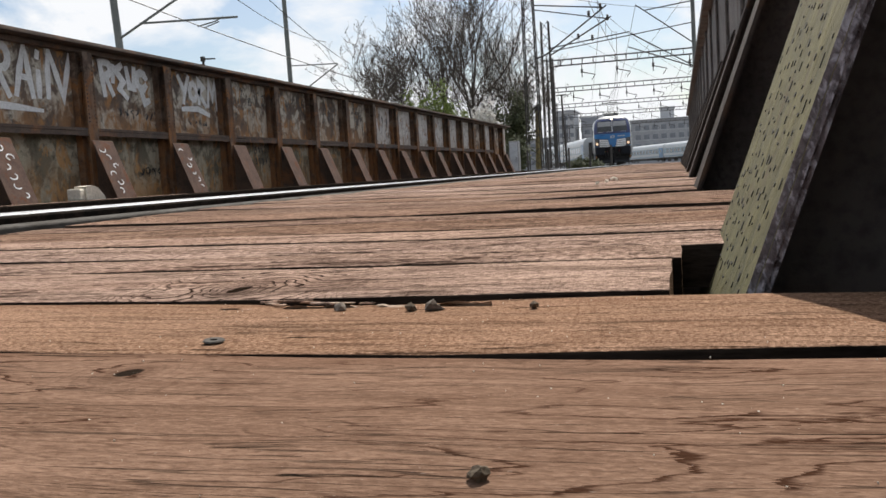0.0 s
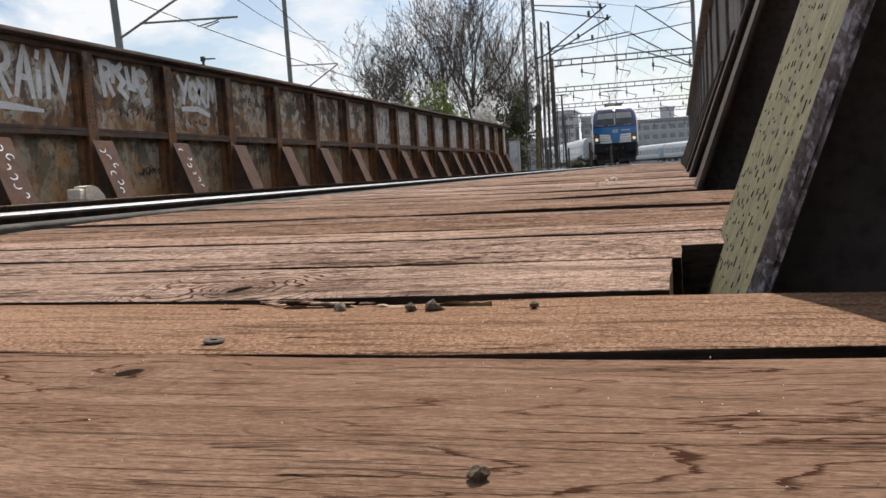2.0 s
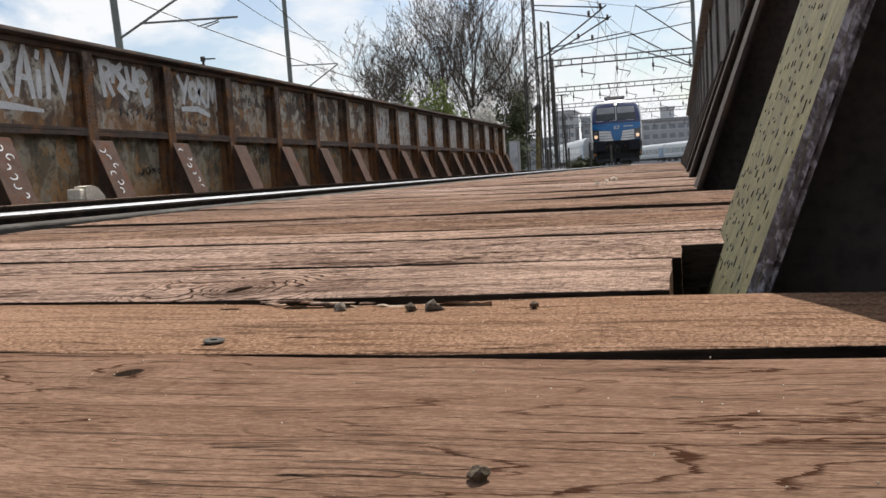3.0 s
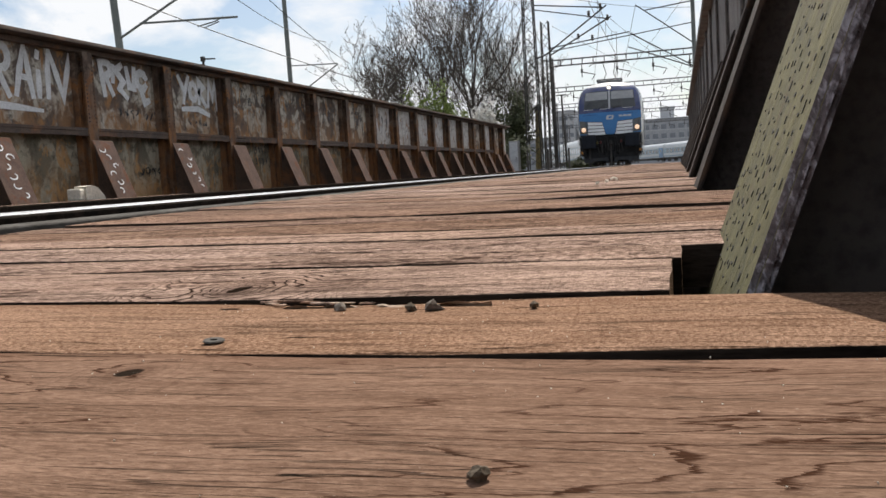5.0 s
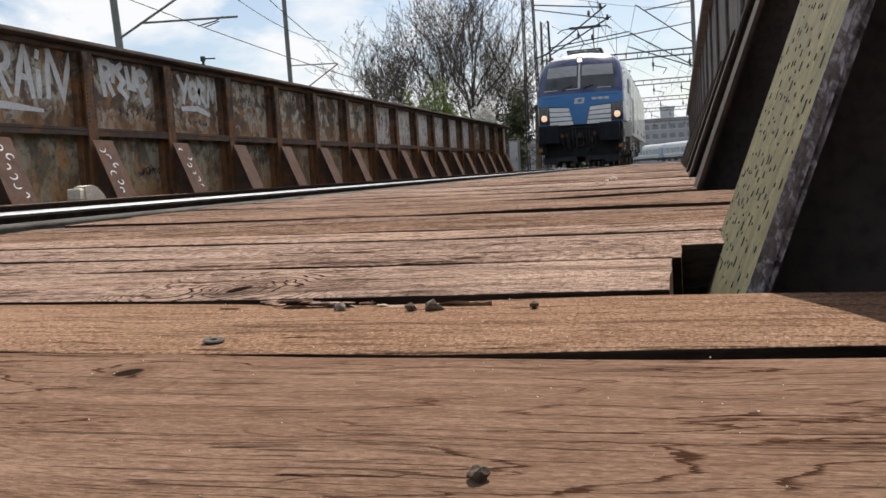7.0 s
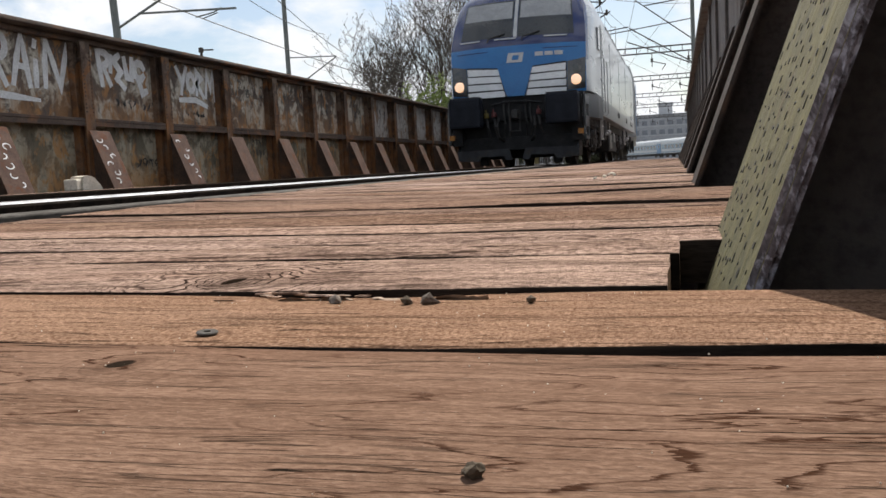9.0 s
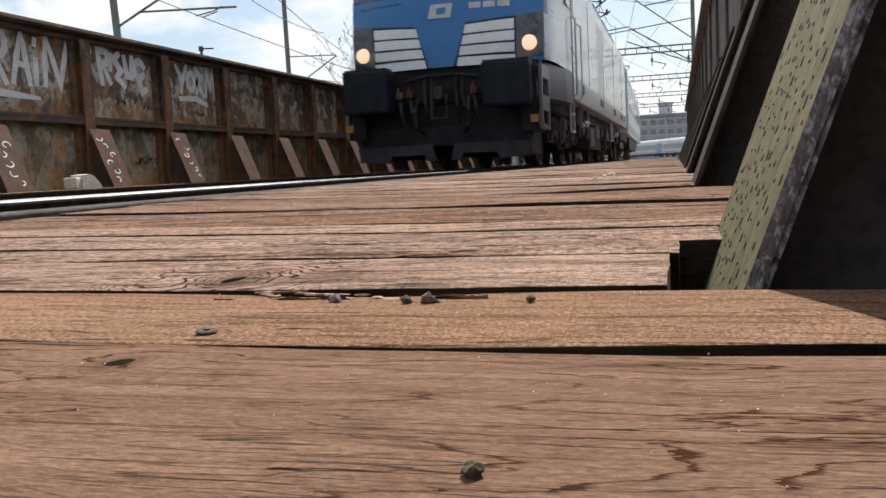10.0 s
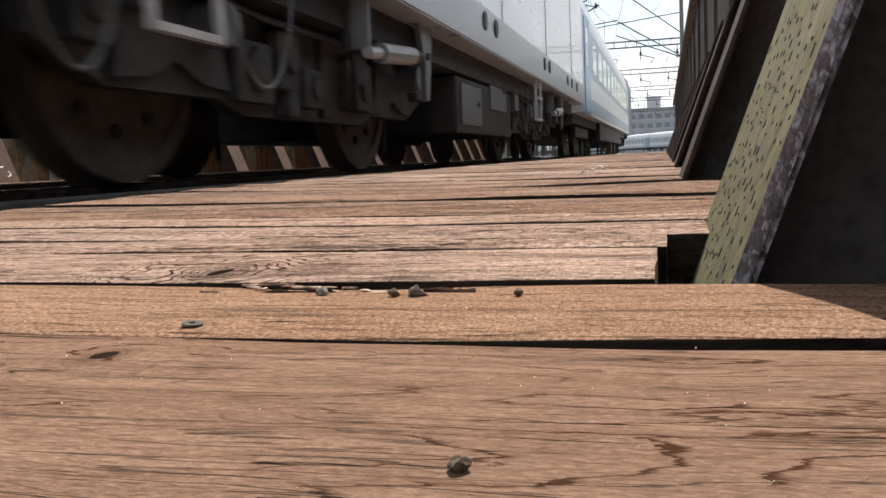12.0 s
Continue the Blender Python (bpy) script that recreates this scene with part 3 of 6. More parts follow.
def rock(seed, sx, sy, sz, rough=0.35, detail=2):
    bm = bmesh.new()
    bmesh.ops.create_icosphere(bm, subdivisions=detail, radius=1)
    for v in bm.verts:
        k = 1 + rough * noise.noise(v.co * 1.3 + Vector((seed * 3.1, 0, seed))) + 0.3 * rough * noise.noise(v.co * 3.7 + Vector((0, seed, 0)))
        v.co = Vector((v.co.x * sx, v.co.y * sy, v.co.z * sz)) * k
    low = min(v.co.z for v in bm.verts)
    return shift(bm, 0, 0, -low - 0.25 * sz)

# ---------------------------------------------------------------- ground, track
RAIL_TOP = 0.029
TRACK_X = -3.048


def track_x(y):
    """The track's middle line: straight on the bridge, bearing off beyond it."""
    u = y - 48.5
    return TRACK_X - 0.09 * (u + math.sqrt(u * u + 30)) / 2


bm = bmesh.new()
xs = [-900, -300, -120, -60, -30, -15, -8, 0, 8, 15, 30, 60, 120, 300, 900]
ys = [-300, -60, -12, 38, 50, 70, 100, 150, 250, 500, 1000, 2200]
grid = [[bm.verts.new((x, y, -0.42 if y >= 38 else -0.9)) for x in xs] for y in ys]
for a, b in zip(grid, grid[1:]):
    for i in range(len(xs) - 1):
        bm.faces.new((a[i], a[i + 1], b[i + 1], b[i]))
thing("ground", bm, M_BALLAST, "brown-grey gravelly railway ground", "ground", kind="structure")

# ballast bed and scattered stones at the far abutment
bm = bmesh.new()
rng = random.Random(5)
prev = None
for y in range(36, 150, 3):
    x = track_x(y)
    row = [bm.verts.new((x + dx, y, dz + rng.uniform(-0.02, 0.02))) for dx, dz in ((-5.2, -0.42), (-3.6, -0.12), (0, -0.10), (3.6, -0.12), (5.4, -0.42))]
    if prev:
        for i in range(4):
            bm.faces.new((prev[i], prev[i + 1], row[i + 1], row[i]))
    prev = row
thing("ballast_bed", bm, M_BALLAST, "raised bed of brown-grey crushed stone under the track", "ballast", kind="structure")

bm = bmesh.new()
for k in range(420):
    y = 37 + 30 * rng.random() ** 1.5
    x = track_x(y) + rng.uniform(-4.5, 5.0)
    s = rng.uniform(0.03, 0.07)
    vs = bmesh.ops.create_icosphere(bm, subdivisions=1, radius=s, matrix=Matrix.Translation((x, y, -0.09)) @ Matrix.Diagonal((1, rng.uniform(0.7, 1.3), rng.uniform(0.6, 1), 1)))["verts"]
    for v in vs:
        v.co += Vector((rng.uniform(-1, 1), rng.uniform(-1, 1), rng.uniform(-1, 1))) * s * 0.3
thing("ballast_stones", bm, M_STONE, "loose grey crushed stones beside the track", "stones", kind="stuff")


def rail_section():
    """Half-profile of a flat-bottomed rail, head at z = 0: (x, z)."""
    half = [(0.0, 0.0), (0.022, -0.001), (0.033, -0.007), (0.036, -0.016), (0.034, -0.036), (0.012, -0.046), (0.008, -0.06),
            (0.009, -0.125), (0.022, -0.142), (0.070, -0.152), (0.070, -0.162)]
    return half + [(-x, z) for x, z in half[::-1][:-1]]


def build_rail(side, cant=0.0):
    bm = bmesh.new()
    sec = rail_section()
    prev = None
    for y in [-9, -4, 0, 4, 10, 20, 30, 36] + list(range(40, 160, 4)):
        x = track_x(y) + side * 0.7535
        ring = [bm.verts.new((x + px, y, RAIL_TOP + pz - cant)) for px, pz in sec]
        if prev:
            for i in range(len(sec)):
                j = (i + 1) % len(sec)
                f = bm.faces.new((prev[i], prev[j], ring[j], ring[i]))
                f.material_index = 0 if sec[i][1] > -0.0075 and sec[j][1] > -0.0075 else 1
        prev = ring
    return thing("rail", bm, [M_RAILTOP, M_RAILSIDE], "steel rail with a polished bright head and rusty sides", "rail", "rails of the track")


rail_near = build_rail(1)
rail_far = build_rail(-1, 0.022)

# steel guard strip beside the deck's end
bm = bmesh.new()
bm = prism([(-1.955, -0.13), (-1.955, 0.003), (-1.943, 0.003), (-1.930, -0.005), (-1.928, -0.010), (-1.928, -0.13)], "y", -9, 37)
thing("guard_angle", bm, M_STEEL, "long dull grey steel angle between rail and deck", "steel angle")

# bridge timbers under the rails
tim = as_mesh("bridge_timber", box(-1.45, 1.35, -0.12, 0.12, -0.36, RAIL_TOP - 0.165, 0.008), M_TAR_SHADE)
timber_deck = thing("bridge_timbers", None, None, "dark tarred cross timbers carrying the rails", "sleepers", kind="structure")
for k in range(72):
    ob = part("timber", tim, None, timber_deck)
    y = -6.0 + 0.6 * k
    ob.matrix_basis = pose(track_x(y), y, 0, 0, 0, rng.uniform(-0.6, 0.6))
sl = as_mesh("sleeper", box(-1.3, 1.3, -0.13, 0.13, -0.25, RAIL_TOP - 0.165, 0.01), M_TAR_SHADE)
for k in range(70):
    ob = part("sleeper", sl, None, timber_deck)
    y = 38.0 + 0.65 * k
    ob.matrix_basis = pose(track_x(y), y, 0, 0, 0, 5 if y > 52 else 0)

# ---------------------------------------------------------------- girders
BAY, LEFT_FOOT, RIGHT_FOOT = 1.63, -6.10, 0.0345
Y_END = 34.55


def ribbon(bm, pts, w, x, thick=0.002, taper=0.75):
    """One sprayed line on a wall that faces +x, as a single band along points (y, z)."""
    pts = [Vector(p) for p in pts]
    n, lo, hi = len(pts), [], []
    for i, p in enumerate(pts):
        a = (p - pts[i - 1]).normalized() if i else (pts[1] - p).normalized()
        b = (pts[i + 1] - p).normalized() if i < n - 1 else a
        t = (a + b) if (a + b).length > 0.3 else a
        t = t.normalized()
        k = w / 2 / max(abs(t.dot(a)), 0.45) * (taper if i in (0, n - 1) else 1)
        e = (-a if i == 0 else a if i == n - 1 else Vector((0, 0))) * w * 0.25
        nrm = Vector((-t.y, t.x)) * k
        for q in (p + e + nrm, p + e - nrm):
            lo.append(bm.verts.new((x, *q)))
            hi.append(bm.verts.new((x + thick, *q)))
    for i in range(n - 1):
        j = 2 * i
        bm.faces.new((hi[j], hi[j + 1], hi[j + 3], hi[j + 2]))
        bm.faces.new((lo[j], hi[j], hi[j + 2], lo[j + 2]))
        bm.faces.new((lo[j + 1], lo[j + 3], hi[j + 3], hi[j + 1]))
    bm.faces.new((lo[0], lo[1], hi[1], hi[0]))
    bm.faces.new((lo[-2], hi[-2], hi[-1], lo[-1]))


def build_girder(name, label, face, foot, sgn, y_first, y_last, y_strut, near_side):
    """A plate girder along y. face: x of the web's inner face; sgn: +1 when its inner side looks towards +x."""
    g = thing(name, None, None, label, "girder", "bridge girders")
    rg = random.Random(7 if sgn > 0 else 8)
    rd, fl = (0.165, 0.26) if sgn > 0 else (0.012, 0.10)      # stiffener depth, flange overhang

    def X(d):
        return face + sgn * d

    def bx(d0, d1, y0, y1, z0, z1, bevel=0.0):
        return box(min(X(d0), X(d1)), max(X(d0), X(d1)), y0, y1, z0, z1, bevel=bevel)
    # the right girder takes the copy with shade in its colour
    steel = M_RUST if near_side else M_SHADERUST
    part("top_flange", bx(-0.20, fl, y_first, y_last, 1.772, 1.80, 0.006), steel, g, "rust-brown top flange plate")
    part("cover_plate", bx(-0.16, fl - 0.04, y_first, y_last, 1.803, 1.825, 0.004), steel, g)
    part("flange_angle", bx(0.0, 0.10, y_first, y_last, 1.715, 1.768, 0.006), steel, g)
    part("bottom_flange", bx(-0.20, 0.26, y_first, y_last, -0.62, -0.58, 0.006), M_RUST, g)
    part("waist_rail", bx(0.0, rd + 0.005, y_first, y_last - 3.2, 0.815, 0.85, 0.005), steel, g, "dark rusty horizontal stiffener")
    part("waist_lip", bx(rd - 0.015, rd, y_first, y_last - 3.2, 0.76, 0.813, 0.003), steel, g)
    web_hi, web_lo = {}, {}
    ks = range(int(math.floor((y_first - y_strut) / BAY)), int(math.ceil((y_last - y_strut) / BAY)) + 1)
    lean = 0.40 if sgn > 0 else 0.365
    top_z = 0.70 if sgn > 0 else 0.80
    for k in ks:
        y = y_strut + BAY * k
        y0, y1 = max(y + 0.02, y_first), min(y + BAY - 0.02, y_last)
        if y1 - y0 > 0.2:
            pale = sgn > 0 and y > 18.2
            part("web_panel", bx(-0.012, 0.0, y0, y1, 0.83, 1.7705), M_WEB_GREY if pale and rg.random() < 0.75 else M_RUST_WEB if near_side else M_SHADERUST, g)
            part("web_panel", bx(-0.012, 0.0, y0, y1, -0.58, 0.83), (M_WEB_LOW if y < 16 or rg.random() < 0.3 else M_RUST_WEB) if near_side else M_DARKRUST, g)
        if y_first <= y <= y_last:
            # T-shaped upright: a plate out from the web with a flange on it
            bm = bx(0.0, rd + 0.005, y - 0.008, y + 0.008, -0.58, 1.715)
            add_box(bm, min(X(rd), X(rd + 0.015)), max(X(rd), X(rd + 0.015)), y - 0.085, y + 0.085, -0.58, 1.715, 0.004)
            add_box(bm, min(X(0.0), X(rd / 2)), max(X(0.0), X(rd / 2)), y - 0.09, y - 0.008, -0.58, 1.715, 0.004)
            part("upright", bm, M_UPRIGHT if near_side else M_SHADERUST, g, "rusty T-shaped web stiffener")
            # leaning bracket: flange plate and gusset
            zb = -0.45
            xf0, xf1 = foot + sgn * (-zb) * lean, foot - sgn * top_z * lean
            w = 0.185
            bmf = prism([(xf0, zb), (xf1, top_z), (xf1 - sgn * 0.013, top_z), (xf0 - sgn * 0.013, zb)], "y", y - w, y + w)
            es = [e for e in bmf.edges]
            bmesh.ops.bevel(bmf, geom=es, offset=0.004, segments=2, affect="EDGES")
            bmf.normal_update()
            for f in bmf.faces:
                f.material_index = 1 if f.normal.y < -0.5 else 0
            nearest = sgn < 0 and k == 0
            st = part("bracket_flange", bmf, [M_LICHEN, M_EDGE] if nearest else [M_BRACKET, M_BRACKET] if sgn > 0 else [M_BRACKETSHADE, M_BRACKETSHADE], g,
                      "yellow-green pitted bracket plate with a chipped edge" if nearest else "leaning red-brown bracket plate" if sgn > 0 else "leaning dark brown bracket plate", smooth=False)
            bmg = prism([(xf0 - sgn * 0.016, zb), (xf1 - sgn * 0.016, top_z), (X(0.0), top_z), (X(0.0), zb)], "y", y - 0.007, y + 0.007)
            part("gusset", bmg, M_RUST if sgn > 0 else M_DARKRUST, g, "dark triangular gusset plate")
            # rivets beside the upright on the near bays
            if near_side and y < 16:
                bmr = bmesh.new()
                for i in range(16):
                    for dy in (-0.06, 0.06):
                        bmesh.ops.create_icosphere(bmr, subdivisions=1, radius=0.013, matrix=Matrix.Translation((X(rd + 0.015), y + dy, 0.92 + 0.045 * i)))
                tagged(part("rivets", bmr, M_RUST, g), kind="stuff")
    return g


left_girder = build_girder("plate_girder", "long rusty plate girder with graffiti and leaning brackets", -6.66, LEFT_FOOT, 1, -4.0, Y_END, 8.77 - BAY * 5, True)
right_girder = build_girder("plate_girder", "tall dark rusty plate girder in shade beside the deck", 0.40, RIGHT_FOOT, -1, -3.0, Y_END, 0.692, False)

# ---------------------------------------------------------------- timber deck
deck = thing("deck", None, None, "walkway of worn brown cross planks with dark gaps", "deck", kind="structure")


def cross_fall(x):
    return -0.011 * min(x + 0.25, 0) if x < -0.25 else 0.0


def plank_mesh(seed, x0, x1, near, far, thick=0.038, step=0.06, lift=None):
    """A plank along x: near and far give its edges' y at x; the top is slightly cupped and its arrises are worn."""
    bm, prev = bmesh.new(), None
    n = max(int((x1 - x0) / step), 6)
    for i in range(n + 1):
        x = x0 + (x1 - x0) * i / n
        a = near(x) + 0.0034 * noise.noise((x * 7, seed * 1.7, 0)) + 0.001 * noise.noise((x * 40, seed, 3))
        b = far(x) + 0.0034 * noise.noise((x * 7, seed * 2.3, 9)) + 0.001 * noise.noise((x * 40, seed, 8))
        zt = cross_fall(x) + 0.0022 * noise.noise((x * 2.2, seed * 3.3, 5)) + 0.0008 * noise.noise((x * 17, seed * 3.3, 1)) + (lift(x) if lift else 0)
        r = 0.0016 + 0.0012 * noise.noise((x * 14, seed, 2))
        w = b - a
        prof = [(a + 0.001, zt - thick), (a, zt - r * 1.3), (a + r * 0.45, zt - r * 0.35), (a + r * 1.6, zt),
                (a + w * 0.3, zt + 0.0008), (a + w * 0.5, zt + 0.0012), (a + w * 0.7, zt + 0.0008),
                (b - r * 1.6, zt), (b - r * 0.45, zt - r * 0.35), (b, zt - r * 1.3), (b - 0.001, zt - thick)]
        xx = x
        if i in (0, n):
            ring = [bm.verts.new((xx + 0.0015 * noise.noise((yy * 30, seed, i)), yy, zz)) for yy, zz in prof]
        else:
            ring = [bm.verts.new((xx, yy, zz)) for yy, zz in prof]
        if prev:
            for j in range(len(prof)):
                q = (j + 1) % len(prof)
                f = bm.faces.new((prev[j], prev[q], ring[q], ring[j]))
                # material 1 blackens sides and underside: shade of the gaps put into the colour
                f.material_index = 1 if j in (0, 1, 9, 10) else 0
        else:
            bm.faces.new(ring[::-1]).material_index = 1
        prev = ring
    bm.faces.new(prev).material_index = 0
    return bm


def top_at(seed, x):
    """The height of a near plank's top at x."""
    return cross_fall(x) + 0.0022 * noise.noise((x * 2.2, seed * 3.3, 5)) + 0.0008


def const(v, s=0.0):
    return lambda x: v + s * x


def add_plank(seed, x0, x1, near, far, material, label="", **k):
    bm = plank_mesh(seed, x0, x1, near, far, **k)
    yc = (near(0) + far(0)) / 2
    shift(bm, -(x0 + x1) / 2, -yc, 0)
    ob = part("plank", bm, [material, M_TAR_SHADE], deck, label)
    ob.matrix_basis = pose((x0 + x1) / 2, yc, 0)
    for p in ob.data.polygons:
        p.use_smooth = True
    ob.data.set_sharp_from_angle(angle=radians(50))
    return ob


def clampq(x):
    return min(max(x + 0.15, -0.3), 0.4)


def torn_edge(x):
    """How far the orange plank's far edge is torn back."""
    u = max(1 - abs(x + 0.185) / 0.085, 0)
    return 0.020 * min(u * 1.6, 1) * (0.65 + 0.55 * noise.noise((x * 55, 2.0, 7)) + 0.25 * noise.noise((x * 160, 1.0, 3)))


near_planks = [
    (-0.30, -0.16, 0, 0, 0.45), (-0.15, 0.030, 0, 0, 0.45), (0.036, 0.158, 0, 0, 0.45),
]
for i, (a, b, s, t, xr) in enumerate(near_planks):
    add_plank(40 + i, -1.54, xr, const(a, s), const(b, t), M_DECK)
add_plank(1, -1.54, 0.46, const(0.163), const(0.3272, -0.034), M_BROAD, "broad brown plank with long dark grain lines", step=0.03)
add_plank(2, -1.55, 0.47, lambda x: 0.3405 + 0.25 * clampq(x) ** 2, lambda x: 0.489 - 0.013 * x - torn_edge(x), M_OAK, "orange-brown sawn plank with a chipped far edge", step=0.03)
add_plank(3, -1.53, -0.008, lambda x: 0.505 + 0.006 * math.sin(7 * x), const(0.668, -0.012), M_KNOT, "brown plank with a dark knot and a sawn end", step=0.03)
add_plank(4, -1.55, -0.001, const(0.676, -0.012), const(0.778, -0.02), M_DECK, step=0.03)
add_plank(5, -1.52, 0.036, const(0.785, -0.03), const(0.929, -0.05), M_DECK, step=0.04)
# the torn ledge left under the split
bm, last = bmesh.new(), None
for i in range(61):
    x = -0.268 + 0.166 * i / 60
    row = []
    for j in range(9):
        yy = 0.464 + 0.026 * j / 8
        row.append(bm.verts.new((x, yy, 0.0006 - 0.0052 * min(j / 3, 1) + 0.0030 * noise.noise((x * 60, yy * 260, 2)) + 0.0012 * noise.noise((x * 240, yy * 500, 5)))))
    row.append(bm.verts.new((x, 0.490, -0.03)))
    if last:
        for j in range(9):
            bm.faces.new((last[j], row[j], row[j + 1], last[j + 1]))
    last = row
part("torn_ledge", bm, M_PALEWOOD, deck, "pale torn wood under the split plank edge")
rng = random.Random(21)
y, k = 0.932, 0
explicit = [1.062, 1.272, 1.43, 1.70, 1.99, 2.16]
while y < 36.3:
    w = (explicit[k] - y) if k < len(explicit) else rng.uniform(0.15, 0.20)
    skew = -0.05 - 0.012 * min(k, 4) + rng.uniform(-0.012, 0.012)
    ph = ((y + w / 2) - 0.692 + BAY / 2) % BAY - BAY / 2
    x1 = 0.034 if abs(ph) < 0.2 + w / 2 else 0.50 + rng.uniform(-0.03, 0.03)
    gap = rng.choice((0.002, 0.003, 0.005, 0.009))
    up = rng.choice((0.0, 0.001, 0.002, 0.004)) if k > 1 else 0.0006
    add_plank(60 + k, (-1.22 if y < 1.5 else -1.26 if y < 2.1 else -1.37 if y < 3 else -1.45) + rng.uniform(-0.02, 0.02), x1, const(y, skew), const(y + w - gap, skew), M_DECKWARM if rng.random() < 0.25 else M_DECK,
              step=0.08 if y < 3 else 0.25, lift=(lambda x, u=up, q=k: u * (0.7 + 1.3 * noise.noise((x * 2.5, q * 3.1, 4)) + max(x + 0.3, 0))))
    y += w
    k += 1

for a, b in ((-0.92, -0.77), (-0.765, -0.62), (-0.612, -0.46), (-0.452, -0.308)):
    add_plank(int(-a * 100), -1.22, 0.45, const(a), const(b), M_DECK)

# longitudinal bearer under the planks
bm = bmesh.new()
for x in (-1.10, -0.55, 0.36):
    add_box(bm, x - 0.09, x + 0.09, -1, 36.4, -0.30, -0.060, 0.006)
thing("deck_bearers", bm, M_TAR_SHADE, "dark tarred timbers under the deck planks", "bearers", kind="structure")

# ledge boards along the foot of the far girder
ledge = thing("ledge", None, None, "weathered walkway boards along the far girder", "walkway", kind="structure")
for r_ in range(4):
    for s_ in range(9):
        a = -4 + s_ * 4.4 + rng.uniform(-0.2, 0.2)
        x = -6.06 + r_ * 0.30
        ob = part("board", box(0, 0.275, 0, 4.36, -0.045, 0, 0.006), M_DECK if r_ == 1 and s_ % 3 else M_TAR_SHADE, ledge)
        ob.matrix_basis = pose(x, a, 0.028 + rng.uniform(-0.004, 0.008), 0, 0, rng.uniform(-0.15, 0.15))

# thin dark patches on the nearest bracket plate, painting in the shade of its pits
bm = bmesh.new()
r3 = random.Random(77)
taken = []
for i in range(900):
    z = r3.uniform(-0.02, 0.40) if i % 3 else r3.uniform(-0.02, 0.14)
    yy = 0.692 + max(min(r3.gauss(-0.015, 0.08), 0.16), -0.165)
    if len(taken) > 380 or any(abs(z - v) < 0.0095 and abs(yy - u) < 0.016 for u, v in taken):
        continue
    taken.append((yy, z))
    a, b = 0.0010 + 0.0042 * r3.random() ** 2, 0.0011 + 0.0028 * r3.random() ** 2
    x = RIGHT_FOOT + 0.365 * z
    d = [Vector((x, yy + a * math.cos(q) * r3.uniform(0.7, 1.2), z + b * math.sin(q) * r3.uniform(0.7, 1.2))) for q in (k * math.pi / 4 for k in range(8))]
    for v in d:
        v.x = RIGHT_FOOT + 0.365 * v.z - 0.0006
    top = [bm.verts.new(v) for v in d]
    bot = [bm.verts.new(v + Vector((0.002, 0, 0))) for v in d]
    bm.faces.new(top)
    for k in range(8):
        bm.faces.new((top[k], top[(k + 1) % 8], bot[(k + 1) % 8], bot[k]))
tagged(part("flaked_paint", bm, M_PIT, right_girder, "dark spots painting in the shade of pits"), kind="stuff")

# ---------------------------------------------------------------- locomotive
LV = [  # height, front at the middle, half-width of the front, half-width of the body
    (1.43, 0.00, 1.36, 1.50), (1.70, 0.00, 1.37, 1.50), (2.05, 0.02, 1.37, 1.50), (2.40, 0.07, 1.37, 1.50), (2.55, 0.13, 1.37, 1.50),
    (2.90, 0.33, 1.34, 1.50), (3.20, 0.52, 1.29, 1.46), (3.42, 0.68, 1.22, 1.38), (3.60, 0.86, 1.06, 1.19), (3.74, 1.08, 0.82, 0.94), (3.82, 1.36, 0.45, 0.55)]


def level(z, i):
    return float(np.interp(z, [v[0] for v in LV], [v[i] for v in LV]))


def nose(x, z):
    """The front's y at a place of it."""
    w = level(z, 2)
    return level(z, 1) + 0.30 * (abs(x) / w) ** 2.6


def patch(corners, off, thick=0.012, nx=10, nz=5):
    """A shell on the front between four corners (x, z): lower left, lower right, upper right, upper left."""
    a, b, c, d = [Vector(p) for p in corners]
    bm, rows = bmesh.new(), []
    for lay in (off, off - thick):
        g = []
        for j in range(nz + 1):
            row = []
            for i in range(nx + 1):
                u, v = i / nx, j / nz
                p = (a * (1 - u) + b * u) * (1 - v) + (d * (1 - u) + c * u) * v
                row.append(bm.verts.new((p.x, nose(p.x, p.y) - lay, p.y)))
            g.append(row)
        rows.append(g)
    for g in rows:
        for j in range(nz):
            for i in range(nx):
                bm.faces.new((g[j][i], g[j][i + 1], g[j + 1][i + 1], g[j + 1][i]))
    f, k = rows
    rim = [(0, i) for i in range(nx)] + [(j, nx) for j in range(nz)] + [(nz, i) for i in range(nx, 0, -1)] + [(j, 0) for j in range(nz, 0, -1)]
    for (j, i), (q, p) in zip(rim, rim[1:] + rim[:1]):
        bm.faces.new((f[j][i], f[q][p], k[q][p], k[j][i]))
    return bm


